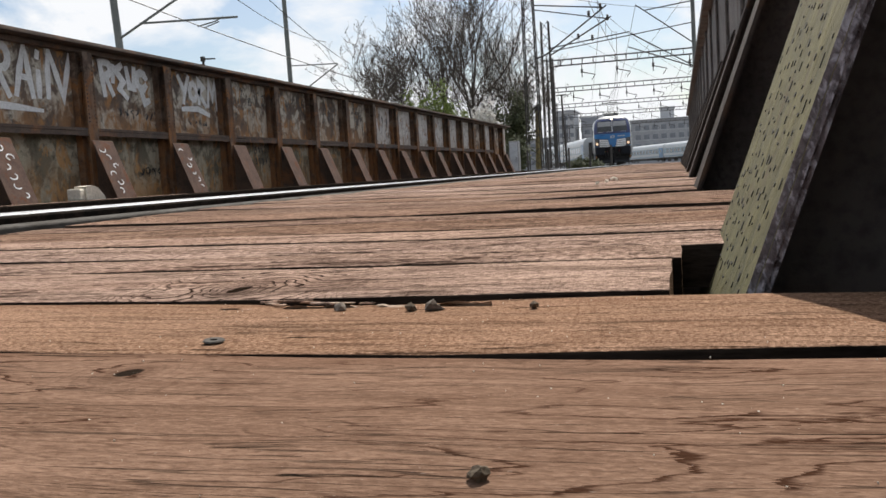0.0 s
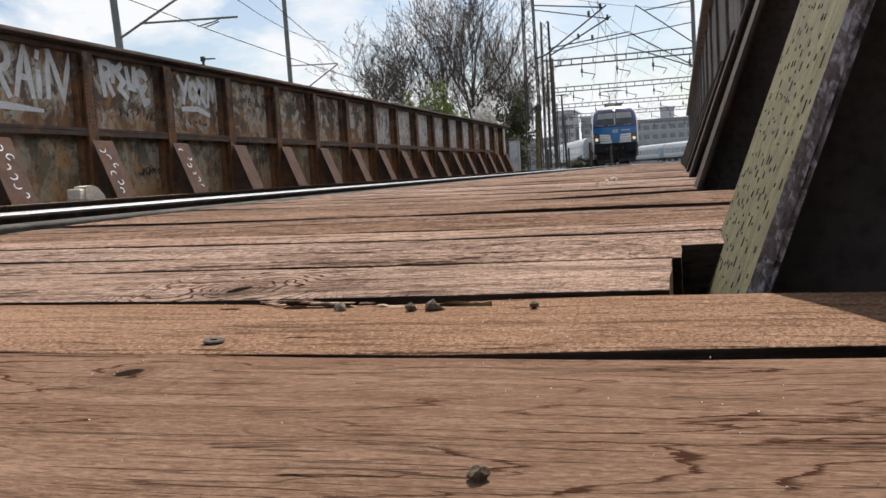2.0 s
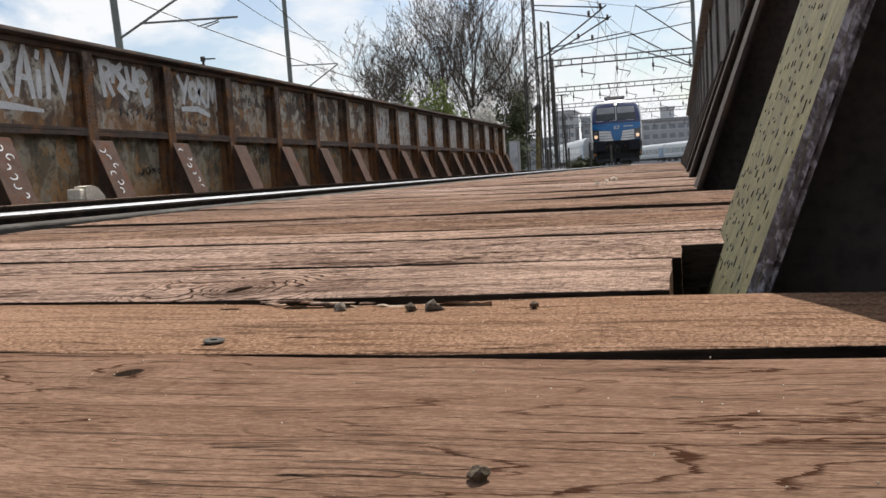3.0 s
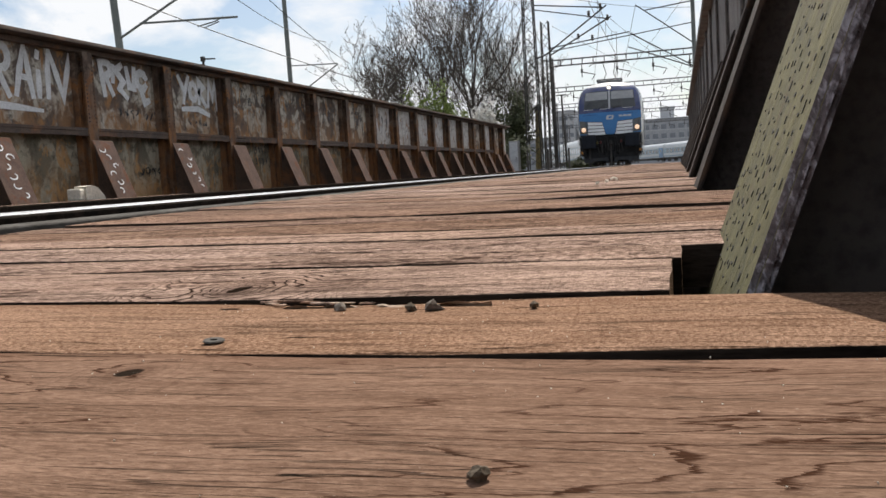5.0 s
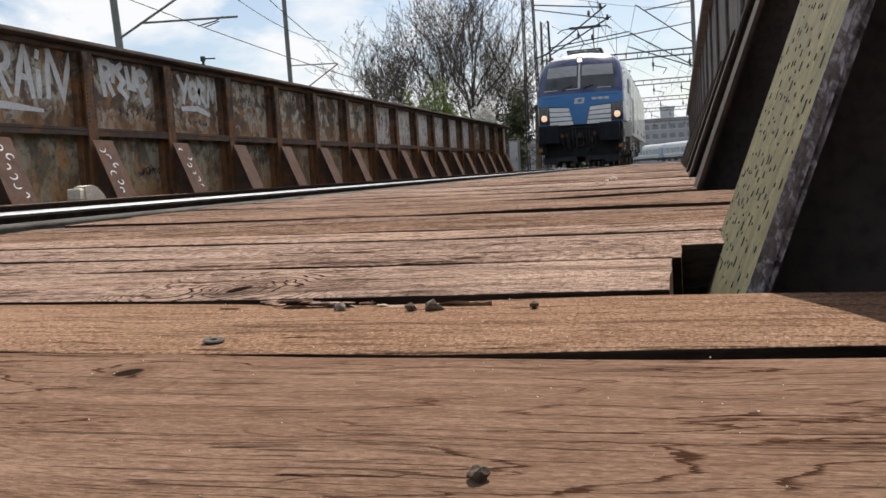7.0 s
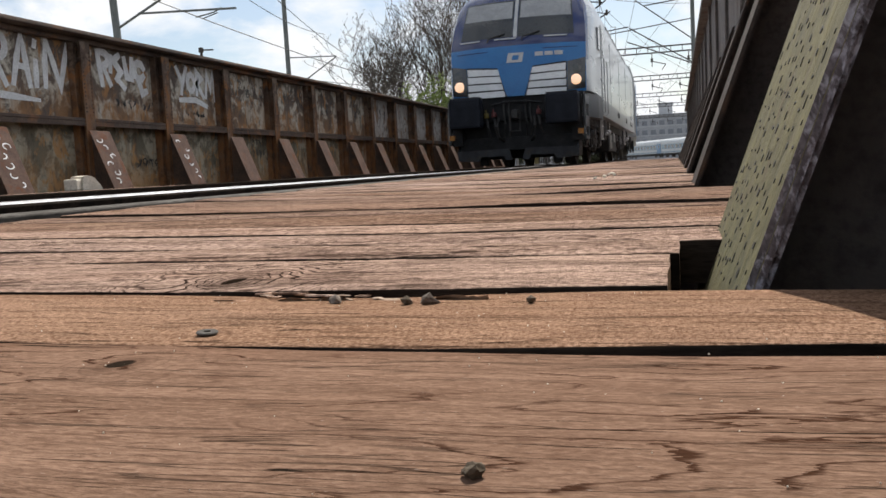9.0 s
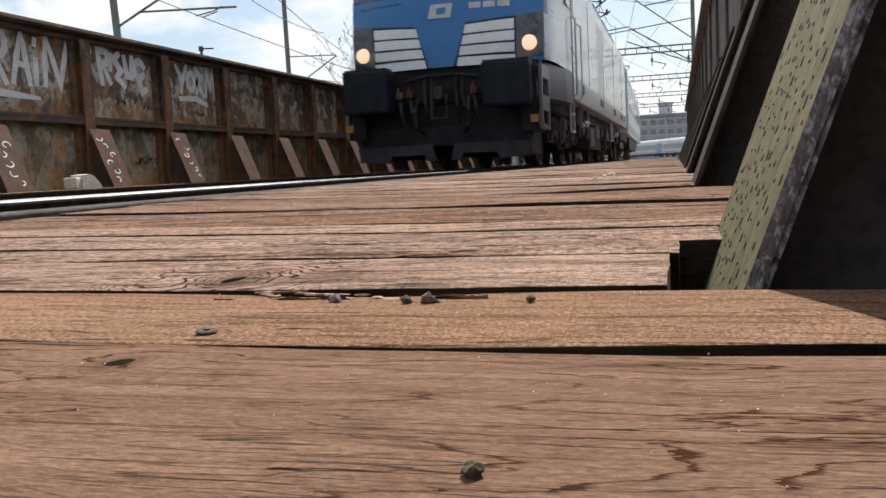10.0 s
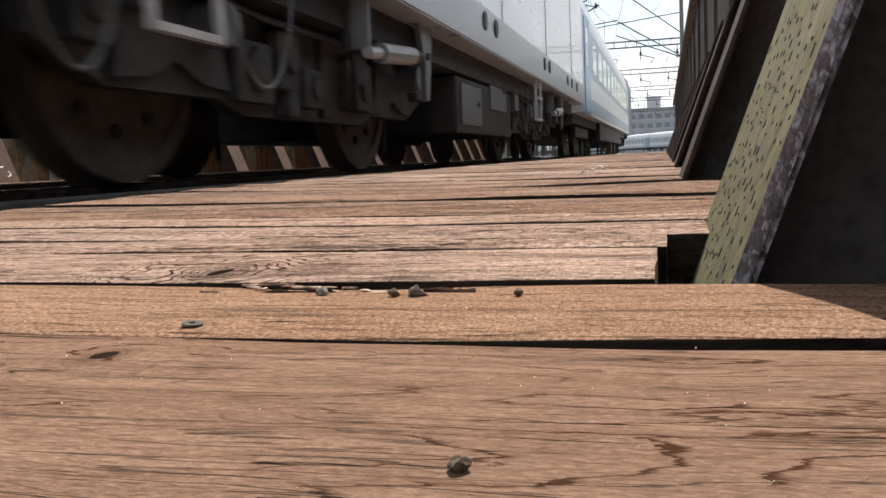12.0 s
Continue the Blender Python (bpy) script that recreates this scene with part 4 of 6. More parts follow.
def build_locomotive():
    loco = thing("locomotive", None, None, "blue and white electric locomotive with lit headlamps on the track", "locomotive")
    bm, prev = bmesh.new(), None
    rings = []
    for z, y0, w, W in LV:
        ring = []
        for s in (-1, 1):
            half = [(s * W, 2.4), (s * (W - 0.03), y0 * 0.5 + 1.45), (s * (w + (W - w) * 0.62), y0 + 0.72), (s * (w + (W - w) * 0.30), y0 + 0.42)]
            half += [(s * w * q, nose(w * q, z)) for q in (1, 0.9, 0.75, 0.6, 0.45, 0.3, 0.15)]
            ring += half if s < 0 else [(0.0, y0)] + half[::-1]
        rings.append([bm.verts.new((x, y, z)) for x, y in ring])
    for a, b, zz in zip(rings, rings[1:], [v[0] for v in LV]):
        for i in range(len(a) - 1):
            f = bm.faces.new((a[i], a[i + 1], b[i + 1], b[i]))
            side = i < 3 or i > 18 or (zz < 2.0 and i in (3, 18))
            edge = i < 4 or i > len(a) - 6
            f.material_index = 3 if zz > 3.45 else 0 if side else 1 if zz > 2.35 or (edge and zz > 2.0) else 2
    bm.faces.new(rings[-1])
    part("cab", bm, [M_WHITE, M_NAVY, M_BLUE, M_ROOF], loco, "navy and blue cab front with white sides", smooth=True).data.set_sharp_from_angle(angle=radians(35))
    # long body
    sec = [(1.50, 1.02), (1.50, 2.88), (1.46, 3.18), (1.38, 3.42), (1.18, 3.60), (0.92, 3.74), (0.55, 3.82)]
    sec = sec + [(-x, z) for x, z in sec[::-1]]
    part("body", prism(sec, "y", 2.4, 17.62), M_WHITE, loco, "silver-white ribbed locomotive body side")
    part("cab_skirt", prism([(-1.33, 0.45), (1.33, 0.45), (1.40, 1.0), (1.48, 1.7), (1.497, 2.397), (-1.497, 2.397), (-1.48, 1.7), (-1.40, 1.0)], "z", 0.94, 1.428), M_GREY, loco, "grey skirt below the cab")
    for s in (-1, 1):
        part("sill_band", box(min(s * 1.501, s * 1.512), max(s * 1.501, s * 1.512), 2.45, 17.58, 1.03, 1.40, bevel=0.003), M_SILL, loco, "light grey sill band with access ports")
        for y in (3.9, 7.62, 8.16, 11.7, 12.2, 14.6, 15.25, 16.2):
            part("access_port", shift(lathe([(0, 0.088), (0.012, 0.088)], 14), s * 1.512 if s > 0 else -1.524, y, 1.27), M_BLACK, loco, "dark oval access port")
        dr = part("cab_door", box(min(s * 1.501, s * 1.516), max(s * 1.501, s * 1.516), 2.42, 3.10, 1.36, 3.0, bevel=0.004), M_WHITE, loco)
        part("door_window", box(min(s * 1.517, s * 1.522), max(s * 1.517, s * 1.522), 2.55, 2.98, 2.35, 2.88, bevel=0.002), M_PANE, dr)
        part("cab_side_window", box(min(s * 1.44, s * 1.507), max(s * 1.44, s * 1.507), 1.75, 2.2, 2.4, 2.86, bevel=0.002), M_PANE, loco)
        for y in (2.36, 3.16):
            part("handrail", tube([(s * 1.51, y, 1.05), (s * 1.57, y, 1.10), (s * 1.57, y, 2.25), (s * 1.51, y, 2.30)], 0.014), M_LIGHTGREY, loco, "slim light handrail")
        for i in range(4):
            y = 5.2 + i * 3.4
            part("side_rib", box(min(s * 1.501, s * 1.508), max(s * 1.501, s * 1.508), y, y + 0.02, 1.36, 3.0), M_WHITE, loco)
        for i in range(4):
            y = 5.0 + 2.3 * i
            part("roof_grille", box(min(s * 1.38, s * 1.445), max(s * 1.38, s * 1.445), y, y + 1.7, 3.12, 3.32, bevel=0.004), M_GREY, loco)
    # windscreens, blinds, lamps
    for s in (-1, 1):
        q = [(0.045, 2.58), (1.15, 2.58), (1.08, 3.38), (0.045, 3.38)]
        def flip(c):
            return [(s * x, z) for x, z in c] if s > 0 else [(s * x, z) for x, z in (c[1], c[0], c[3], c[2])]
        ws_ = part("windscreen", patch(flip(q), 0.006), M_SCREEN, loco, "dark tinted windscreen pane")
        part("sun_blind", patch(flip([(0.08, 2.98), (1.09, 2.98), (1.05, 3.35), (0.08, 3.35)]), 0.009, 0.002), M_BLIND, ws_, "pale pulled-down sun blind")
        part("number_panel" if s > 0 else "front_flap", patch(flip([(0.55, 2.30), (1.22, 2.30), (1.22, 2.315), (0.55, 2.315)]), 0.004, 0.004), M_NAVY, loco)
        # four light slats a side
        for i in range(4):
            z0 = 1.40 + i * 0.142
            xi = 0.19 + 0.035 * i + 0.02
            up = 0.05 * (i / 3.0)
            part("grille_slat", patch(flip([(xi, z0), (0.985, z0 + up * 0.6), (0.995, z0 + 0.116 + up), (xi + 0.03, z0 + 0.116)]), 0.018, 0.022, 8, 2), M_SLAT, loco, "white grille slat")
        part("grille_backing", patch(flip([(0.19, 1.40), (1.0, 1.40), (1.01, 2.03), (0.35, 1.97)]), 0.004), M_BLACK, loco)
        # headlamp cluster
        lh = part("lamp_housing", patch(flip([(1.005, 1.455), (1.35, 1.49), (1.365, 2.09), (1.02, 2.02)]), 0.012, 0.02, 5, 5), M_LENS, loco, "black headlamp housing")
        y = nose(1.18, 1.66)
        lamp = lathe([(0, 0.105), (0.02, 0.10), (0.028, 0.06), (0.03, 0.01)], 20, "y")
        bmesh.ops.scale(lamp, vec=(1, -1, 1), verts=lamp.verts)
        part("headlamp", shift(lamp, s * 1.18, y - 0.03, 1.66), M_LAMP, lh, "glowing warm headlamp")
        ring = lathe([(0, 0.10), (-0.02, 0.095), (-0.022, 0.05)], 20, "y")
        part("tail_lamp", shift(ring, s * 1.19, nose(1.19, 1.88) - 0.02, 1.88), M_LENS, lh, "unlit dark tail lamp")
    part("centre_panel", patch([(-0.17, 1.40), (0.17, 1.40), (0.36, 1.99), (-0.36, 1.99)], 0.028, 0.03), M_BLUE, loco, "bright blue V-shaped panel")
    em = part("emblem", patch([(-0.17, 2.06), (0.14, 2.06), (0.18, 2.25), (-0.13, 2.25)], 0.012, 0.012, 6, 3), M_LIGHTGREY, loco, "pale slanted emblem plate")
    part("emblem_mark", patch([(-0.06, 2.11), (0.07, 2.11), (0.09, 2.20), (-0.04, 2.20)], 0.016, 0.004, 4, 2), M_BLUE, em)
    for i in range(3):
        part("number_bar", patch([(0.40 + 0.19 * i, 2.16), (0.56 + 0.19 * i, 2.16), (0.56 + 0.19 * i, 2.24), (0.40 + 0.19 * i, 2.24)], 0.006, 0.004, 3, 1), M_LIGHTGREY, loco, "pale plain bar")
    part("windscreen_post", patch([(-0.035, 2.58), (0.035, 2.58), (0.03, 3.40), (-0.03, 3.40)], 0.012, 0.012, 2, 6), M_LIGHTGREY, loco)
    for x0, x1 in ((-1.15, -0.72), (-0.42, 0.02), (0.58, 1.02)):
        part("wiper_ledge", patch([(x0, 2.535), (x1, 2.535), (x1, 2.56), (x0, 2.56)], 0.022, 0.02, 5, 1), M_LIGHTGREY, loco, "bright narrow ledge strip")
    for x in (-0.56, 0.14):
        part("wiper", tube([(x, nose(x, 2.50) - 0.03, 2.50), (x + 0.03, nose(x, 2.56) - 0.05, 2.57), (x + 0.35, nose(x + 0.35, 2.66) - 0.02, 2.66)], 0.014), M_BLACK, loco)
    tl = lathe([(0, 0.085), (0.03, 0.08), (0.035, 0.01)], 18, "y")
    bmesh.ops.scale(tl, vec=(1, -1, 1), verts=tl.verts)
    part("top_headlamp", shift(tl, 0, nose(0, 3.52) - 0.02, 3.53), M_LAMPTOP, loco, "lit upper headlamp")
    part("lamp_shroud", shift(lathe([(0, 0.12), (0.14, 0.13)], 18, "y"), 0, nose(0, 3.52) - 0.005, 3.53), M_NAVY, loco)
    # roof gear
    part("roof_pod", box(-0.55, 0.55, 2.2, 4.2, 3.80, 4.02, bevel=0.05), M_GREY, loco)
    part("pantograph_base", box(-0.6, 0.6, 2.5, 3.6, 4.0, 4.10, bevel=0.02), M_BLACK, loco)
    pan = bmesh.new()
    for s in (-1, 1):
        add_tube(pan, [(s * 0.3, 3.4, 4.1), (s * 0.18, 4.5, 4.55), (s * 0.3, 3.2, 4.95)], 0.022, 6)
        add_tube(pan, [(s * 0.5, 3.05, 4.93), (s * 0.8, 3.05, 4.90), (s * 0.95, 3.05, 4.80)], 0.02, 6)
    add_tube(pan, [(-0.55, 3.05, 4.95), (0.55, 3.05, 4.95)], 0.025, 6)
    add_tube(pan, [(-0.55, 3.35, 4.95), (0.55, 3.35, 4.95)], 0.025, 6)
    part("pantograph", pan, M_MAST, loco, "dark raised current collector")
    # buffer beam and bumpers
    part("buffer_beam", box(-1.32, 1.32, 0.08, 0.70, 0.92, 1.425, bevel=0.02), M_FRONT, loco)
    part("front_apron", box(-1.30, 1.30, 0.14, 0.55, 0.50, 0.93, bevel=0.02), M_FRONT, loco)
    for s in (-1, 1):
        xa, xb = sorted((s * 0.64, s * 1.27))
        part("bumper_box", box(xa, xb, -0.50, -0.14, 0.80, 1.385, bevel=0.045), M_BUFFER, loco, "slate-dark crash box")
        part("bumper_neck", box(*sorted((s * 0.72, s * 1.20)), -0.15, 0.10, 0.84, 1.34, bevel=0.02), M_FRONT, loco)
        part("bumper_step", box(*sorted((s * 0.66, s * 1.25)), -0.47, -0.16, 1.387, 1.399, bevel=0.003), M_BLACK, loco)
        xa, xb = sorted((s * 1.23, s * 1.335))
        part("marker", box(xa, xb, -0.27, -0.225, 0.58, 0.68, bevel=0.004), M_ORANGE, loco, "amber marker block")
        # corner steps: a grey frame with two dark openings
        X = s * 1.355
        st = bmesh.new()
        for z0, z1 in ((0.49, 0.55), (0.74, 0.94), (1.17, 1.34)):
            add_box(st, X - 0.02, X + 0.02, -0.14, 0.58, z0, z1)
        for ya, yb in ((-0.14, -0.05), (0.48, 0.58)):
            add_box(st, X - 0.0195, X + 0.0195, ya, yb, 0.49, 1.34)
        part("corner_step", st, M_GREY, loco, "grey step frame with dark openings")
        part("step_backing", box(*sorted((s * 1.10, s * 1.30)), -0.12, 0.56, 0.47, 1.34), M_FRONT, loco)
        part("step_tread", box(*sorted((s * 1.12, s * 1.335)), -0.03, 0.46, 0.55, 0.575), M_ZINC, loco)
        part("hose", tube([(s * 0.36, -0.02, 0.98), (s * 0.38, -0.16, 0.80), (s * 0.36, -0.14, 0.60), (s * 0.28, 0.02, 0.52)], 0.028), M_RUBBER, loco)
    for x, z, m_, lab in ((-0.59, 1.04, M_YELLOW, "dull yellow hose tap"), (-0.44, 1.05, M_RED, "dull red hose tap"), (0.46, 1.06, M_RED, "dull red hose tap")):
        cap = part("hose_tap", box(x - 0.045, x + 0.045, -0.16, -0.05, z - 0.05, z + 0.05, bevel=0.015), m_, loco, lab)
        part("tap_lever", box(x - 0.012, x + 0.012, -0.18, -0.162, z - 0.02, z + 0.11, bevel=0.004), m_, cap)
        part("tap_pipe", tube([(x, 0.1, z - 0.02), (x, -0.10, z - 0.06), (x + 0.03, -0.16, z - 0.25), (x + 0.06, -0.10, z - 0.42)], 0.024), M_RUBBER, cap)
    for x in (-0.26, -0.16, 0.18, 0.27):
        part("front_pipe", tube([(x, 0.06, 1.32), (x, -0.02, 1.10), (x + 0.03, -0.06, 0.86), (x, 0.04, 0.62)], 0.02), M_BLACK, loco)
    part("cable_conduit", tube([(-0.5, -0.02, 1.24), (-0.2, -0.06, 1.29), (0.2, -0.06, 1.29), (0.5, -0.02, 1.24)], 0.022), M_FRONT, loco)
    part("coupling_hook", box(-0.06, 0.06, -0.30, 0.1, 0.95, 1.12, bevel=0.025), M_BLACK, loco)
    part("coupling_link", tube([(-0.10, -0.22, 1.03), (-0.10, -0.26, 0.70), (0.10, -0.26, 0.70), (0.10, -0.22, 1.03)], 0.025), M_BLACK, loco)
    for q in (-1, 1):
        pl = prism([(q * 0.10, 0.14), (q * 0.16, 0.37), (q * 1.23, 0.35), (q * 1.19, 0.16), (q * 0.78, 0.13), (q * 0.74, 0.22), (q * 0.27, 0.23), (q * 0.24, 0.14)], "y", -0.12, -0.08)
        part("snow_plough", pl, M_PLOUGH, loco, "slate-grey notched plough plate low over the rails")
        part("plough_wing", prism([(-0.10, 0.16), (-0.10, 0.36), (0.10, 0.50), (0.52, 0.50), (0.20, 0.30), (0.05, 0.17)], "x", *sorted((q * 1.18, q * 1.215))), M_PLOUGH, loco)
        part("plough_stay", box(*sorted((q * 0.30, q * 1.10)), -0.08, 0.14, 0.26, 0.34, bevel=0.01), M_FRONT, loco)
    part("apron_backing", box(-1.15, 1.15, 0.55, 1.2, 0.17, 0.80, bevel=0.02), M_FRONT, loco)
    part("apron_plate", box(-1.20, 1.20, 0.02, 0.14, 0.34, 0.60, bevel=0.01), M_FRONT, loco)
    for s in (-1, 1):
        part("rail_guard", prism([(0.25, 0.05), (0.22, 0.5), (0.5, 0.5), (0.40, 0.05)], "x", *sorted((s * 0.68, s * 0.84))), M_BLACK, loco)
    # underframe
    part("underframe", box(-1.28, 1.28, 0.7, 17.4, 0.82, 1.02), M_BLACK, loco)
    part("transformer_case", box(-1.25, 1.25, 7.5, 10.4, 0.28, 0.80, bevel=0.03), M_BLACK, loco)
    for s in (-1, 1):
        for y, w, za, zb in ((7.65, 0.9, 0.36, 0.74), (9.05, 0.95, 0.56, 0.98), (10.62, 0.3, 0.62, 1.0), (12.25, 0.75, 0.55, 0.98)):
            pn = part("case_panel", box(*sorted((s * 1.18, s * 1.268)), y, y + w, za, zb, bevel=0.008), M_GREY, loco, "grey equipment cover")
            part("panel_latch", box(*sorted((s * 1.269, s * 1.28)), y + w * 0.8, y + w * 0.88, (za + zb) / 2, (za + zb) / 2 + 0.05), M_BOGIE, pn)
    for c in (4.55, 13.35):
        for s in (-1, 1):
            fr = prism([(c - 2.35, 0.52), (c - 2.35, 0.98), (c + 2.35, 0.98), (c + 2.35, 0.52), (c + 1.95, 0.37), (c + 1.1, 0.37), (c + 0.85, 0.30), (c - 0.85, 0.30), (c - 1.1, 0.37), (c - 1.95, 0.37)], "x", *sorted((s * 0.98, s * 1.06)))
            part("bogie_frame", fr, M_BOGIE, loco, "dusty black bogie side frame")
            for j, (da, db, za, zb) in enumerate(((-2.2, -1.85, 0.58, 0.80), (-1.02, -0.62, 0.36, 0.66), (-0.5, -0.38, 0.30, 0.80), (0.12, 0.24, 0.32, 0.78), (0.48, 0.95, 0.38, 0.70), (1.9, 2.2, 0.60, 0.82))):
                part("frame_bracket", box(*sorted((s * 1.055, s * (1.10 + 0.03 * (j % 3)))), c + da, c + db, za, zb, bevel=0.015), M_BOGIE, loco)
            for da, db in ((-0.95, -0.7), (0.55, 0.85)):
                part("brake_cylinder", shift(lathe([(0, 0.11), (0.10, 0.11), (0.12, 0.06)], 14), *((1.06, c + (da + db) / 2, 0.52) if s > 0 else (-1.18, c + (da + db) / 2, 0.52))), M_BOGIE, loco)
            part("frame_pipe", tube([(s * 1.19, c - 2.1, 0.84), (s * 1.19, c - 0.9, 0.76), (s * 1.19, c + 0.9, 0.76), (s * 1.19, c + 2.1, 0.84)], 0.018, 6), M_BLACK, loco)
            for d in (-1.5, 1.5):
                part("axle_box", shift(lathe([(0, 0.10), (0.18, 0.10), (0.20, 0.088)], 18), *((1.07, c + d + 0.18, 0.66) if s > 0 else (-1.27, c + d + 0.18, 0.66))), M_GREY, loco)
                for e in (-0.33, 0.33):
                    part("spring", shift(lathe([(0.0, 0.10), (0.30, 0.10)], 14, "z"), s * 1.10, c + d + e, 0.66), M_BLACK, loco)
                part("sand_pipe", tube([(s * 0.80, c + d * 1.0 + 0.72 * (1 if d > 0 else -1), 0.75), (s * 0.76, c + d + 0.74 * (1 if d > 0 else -1), 0.12)], 0.03), M_BLACK, loco)
            part("damper", tube([(s * 1.40, c + 0.30, 0.70), (s * 1.40, c + 0.98, 0.75)], 0.062, 14), M_ZINC, loco, "grey horizontal damper")
            part("damper_rod", tube([(s * 1.40, c + 0.08, 0.68), (s * 1.40, c + 0.30, 0.70)], 0.035, 10), M_LIGHTGREY, loco)
            part("damper_rod", tube([(s * 1.40, c + 0.98, 0.75), (s * 1.40, c + 1.18, 0.765)], 0.045, 10), M_BOGIE, loco)
            part("upright_damper", tube([(s * 1.32, c + 0.13, 0.50), (s * 1.32, c + 0.13, 0.72)], 0.045, 12), M_BOGIE, loco)
            part("upright_damper", tube([(s * 1.32, c + 0.13, 0.70), (s * 1.32, c + 0.13, 1.02)], 0.085, 14), M_GREY, loco, "grey upright damper")
            br_ = part("damper_bracket", prism([(c + 1.30, 1.02), (c + 1.66, 1.02), (c + 1.60, 0.72), (c + 1.52, 0.48), (c + 1.44, 0.48), (c + 1.44, 0.74)], "x", *sorted((s * 1.34, s * 1.38))), M_GREY, loco, "grey hanging damper bracket")
            part("bolt", shift(lathe([(0, 0.03), (0.02, 0.028)], 8), s * 1.38 if s > 0 else -1.40, c + 1.50, 0.80), M_BOGIE, br_)
            for a, b, low in ((c - 2.78, c - 2.22, 0.36), (c - 1.58, c - 0.86, 0.39)):
                hose = [(s * 1.36, a + (b - a) * i / 12, 0.92 - (0.92 - low) * math.sin(math.pi * i / 12) ** 0.6) for i in range(13)]
                part("brake_hose", tube(hose, 0.009, 6), M_GREY, loco, "thin grey hanging brake hose")
            for a, za, zb in ((-0.62, 0.44, 0.74), (-0.30, 0.36, 0.58), (0.52, 0.38, 0.62), (-2.25, 0.50, 0.76), (1.95, 0.52, 0.80)):
                unit = part("brake_unit", box(*sorted((s * 1.06, s * 1.17)), c + a, c + a + 0.24, za, zb, bevel=0.02), M_BOGIE, loco)
                part("unit_cover", shift(lathe([(0, 0.07), (0.03, 0.065), (0.035, 0.02)], 12), s * 1.17 if s > 0 else -1.205, c + a + 0.12, (za + zb) / 2), M_BOGIE, unit)
            for d in (-1.5, 1.5):
                part("axle_guard", prism([(c + d - 0.45, 0.40), (c + d - 0.30, 0.90), (c + d + 0.30, 0.90), (c + d + 0.45, 0.40), (c + d + 0.20, 0.42), (c + d, 0.50), (c + d - 0.20, 0.42)], "x", *sorted((s * 1.062, s * 1.10))), M_BOGIE, loco)
            lad = bmesh.new()
            yl = c - 2.26
            for y in (yl, yl + 0.45):
                add_box(lad, *sorted((s * 1.45, s * 1.48)), y - 0.016, y + 0.016, 0.50, 1.10)
            for z in (0.50, 0.78):
                add_box(lad, *sorted((s * 1.45, s * 1.49)), yl, yl + 0.45, z, z + 0.03)
            part("side_step", lad, M_LIGHTGREY, loco, "light grey hanging step frame")
    # wheelsets: pieces of their own that roll
    ws = []
    prof = [(0.69, 0.655), (0.72, 0.655), (0.725, 0.628), (0.83, 0.620), (0.83, 0.545), (0.80, 0.53), (0.78, 0.22), (0.86, 0.19), (0.86, 0.0001)]
    for y in (3.05, 6.05, 11.85, 14.85):
        axle = part("wheelset", shift(lathe([(-0.7, 0.09), (0.7, 0.09)], 14), 0, 0, 0), M_BLACK, loco)
        axle.matrix_basis = pose(0, y, 0.622)
        for s in (-1, 1):
            w = lathe([(u * s, r) for u, r in prof], 36)
            part("wheel", w, M_WHEEL, axle, "worn steel wheel", smooth=True).data.set_sharp_from_angle(angle=radians(30))
            d = bmesh.new()
            for i in range(10):
                q = 2 * math.pi * i / 10
                bmesh.ops.create_cone(d, cap_ends=True, segments=8, radius1=0.028, radius2=0.028, depth=0.03,
                                      matrix=Matrix.Translation((s * 0.80, 0.40 * math.cos(q), 0.40 * math.sin(q))) @ Matrix.Rotation(radians(90), 4, "Y"))
            tagged(part("brake_disc_bolts", d, M_BLACK, axle), kind="stuff")
        ws.append((axle, y))
    return loco, ws


loco, wheelsets = build_locomotive()


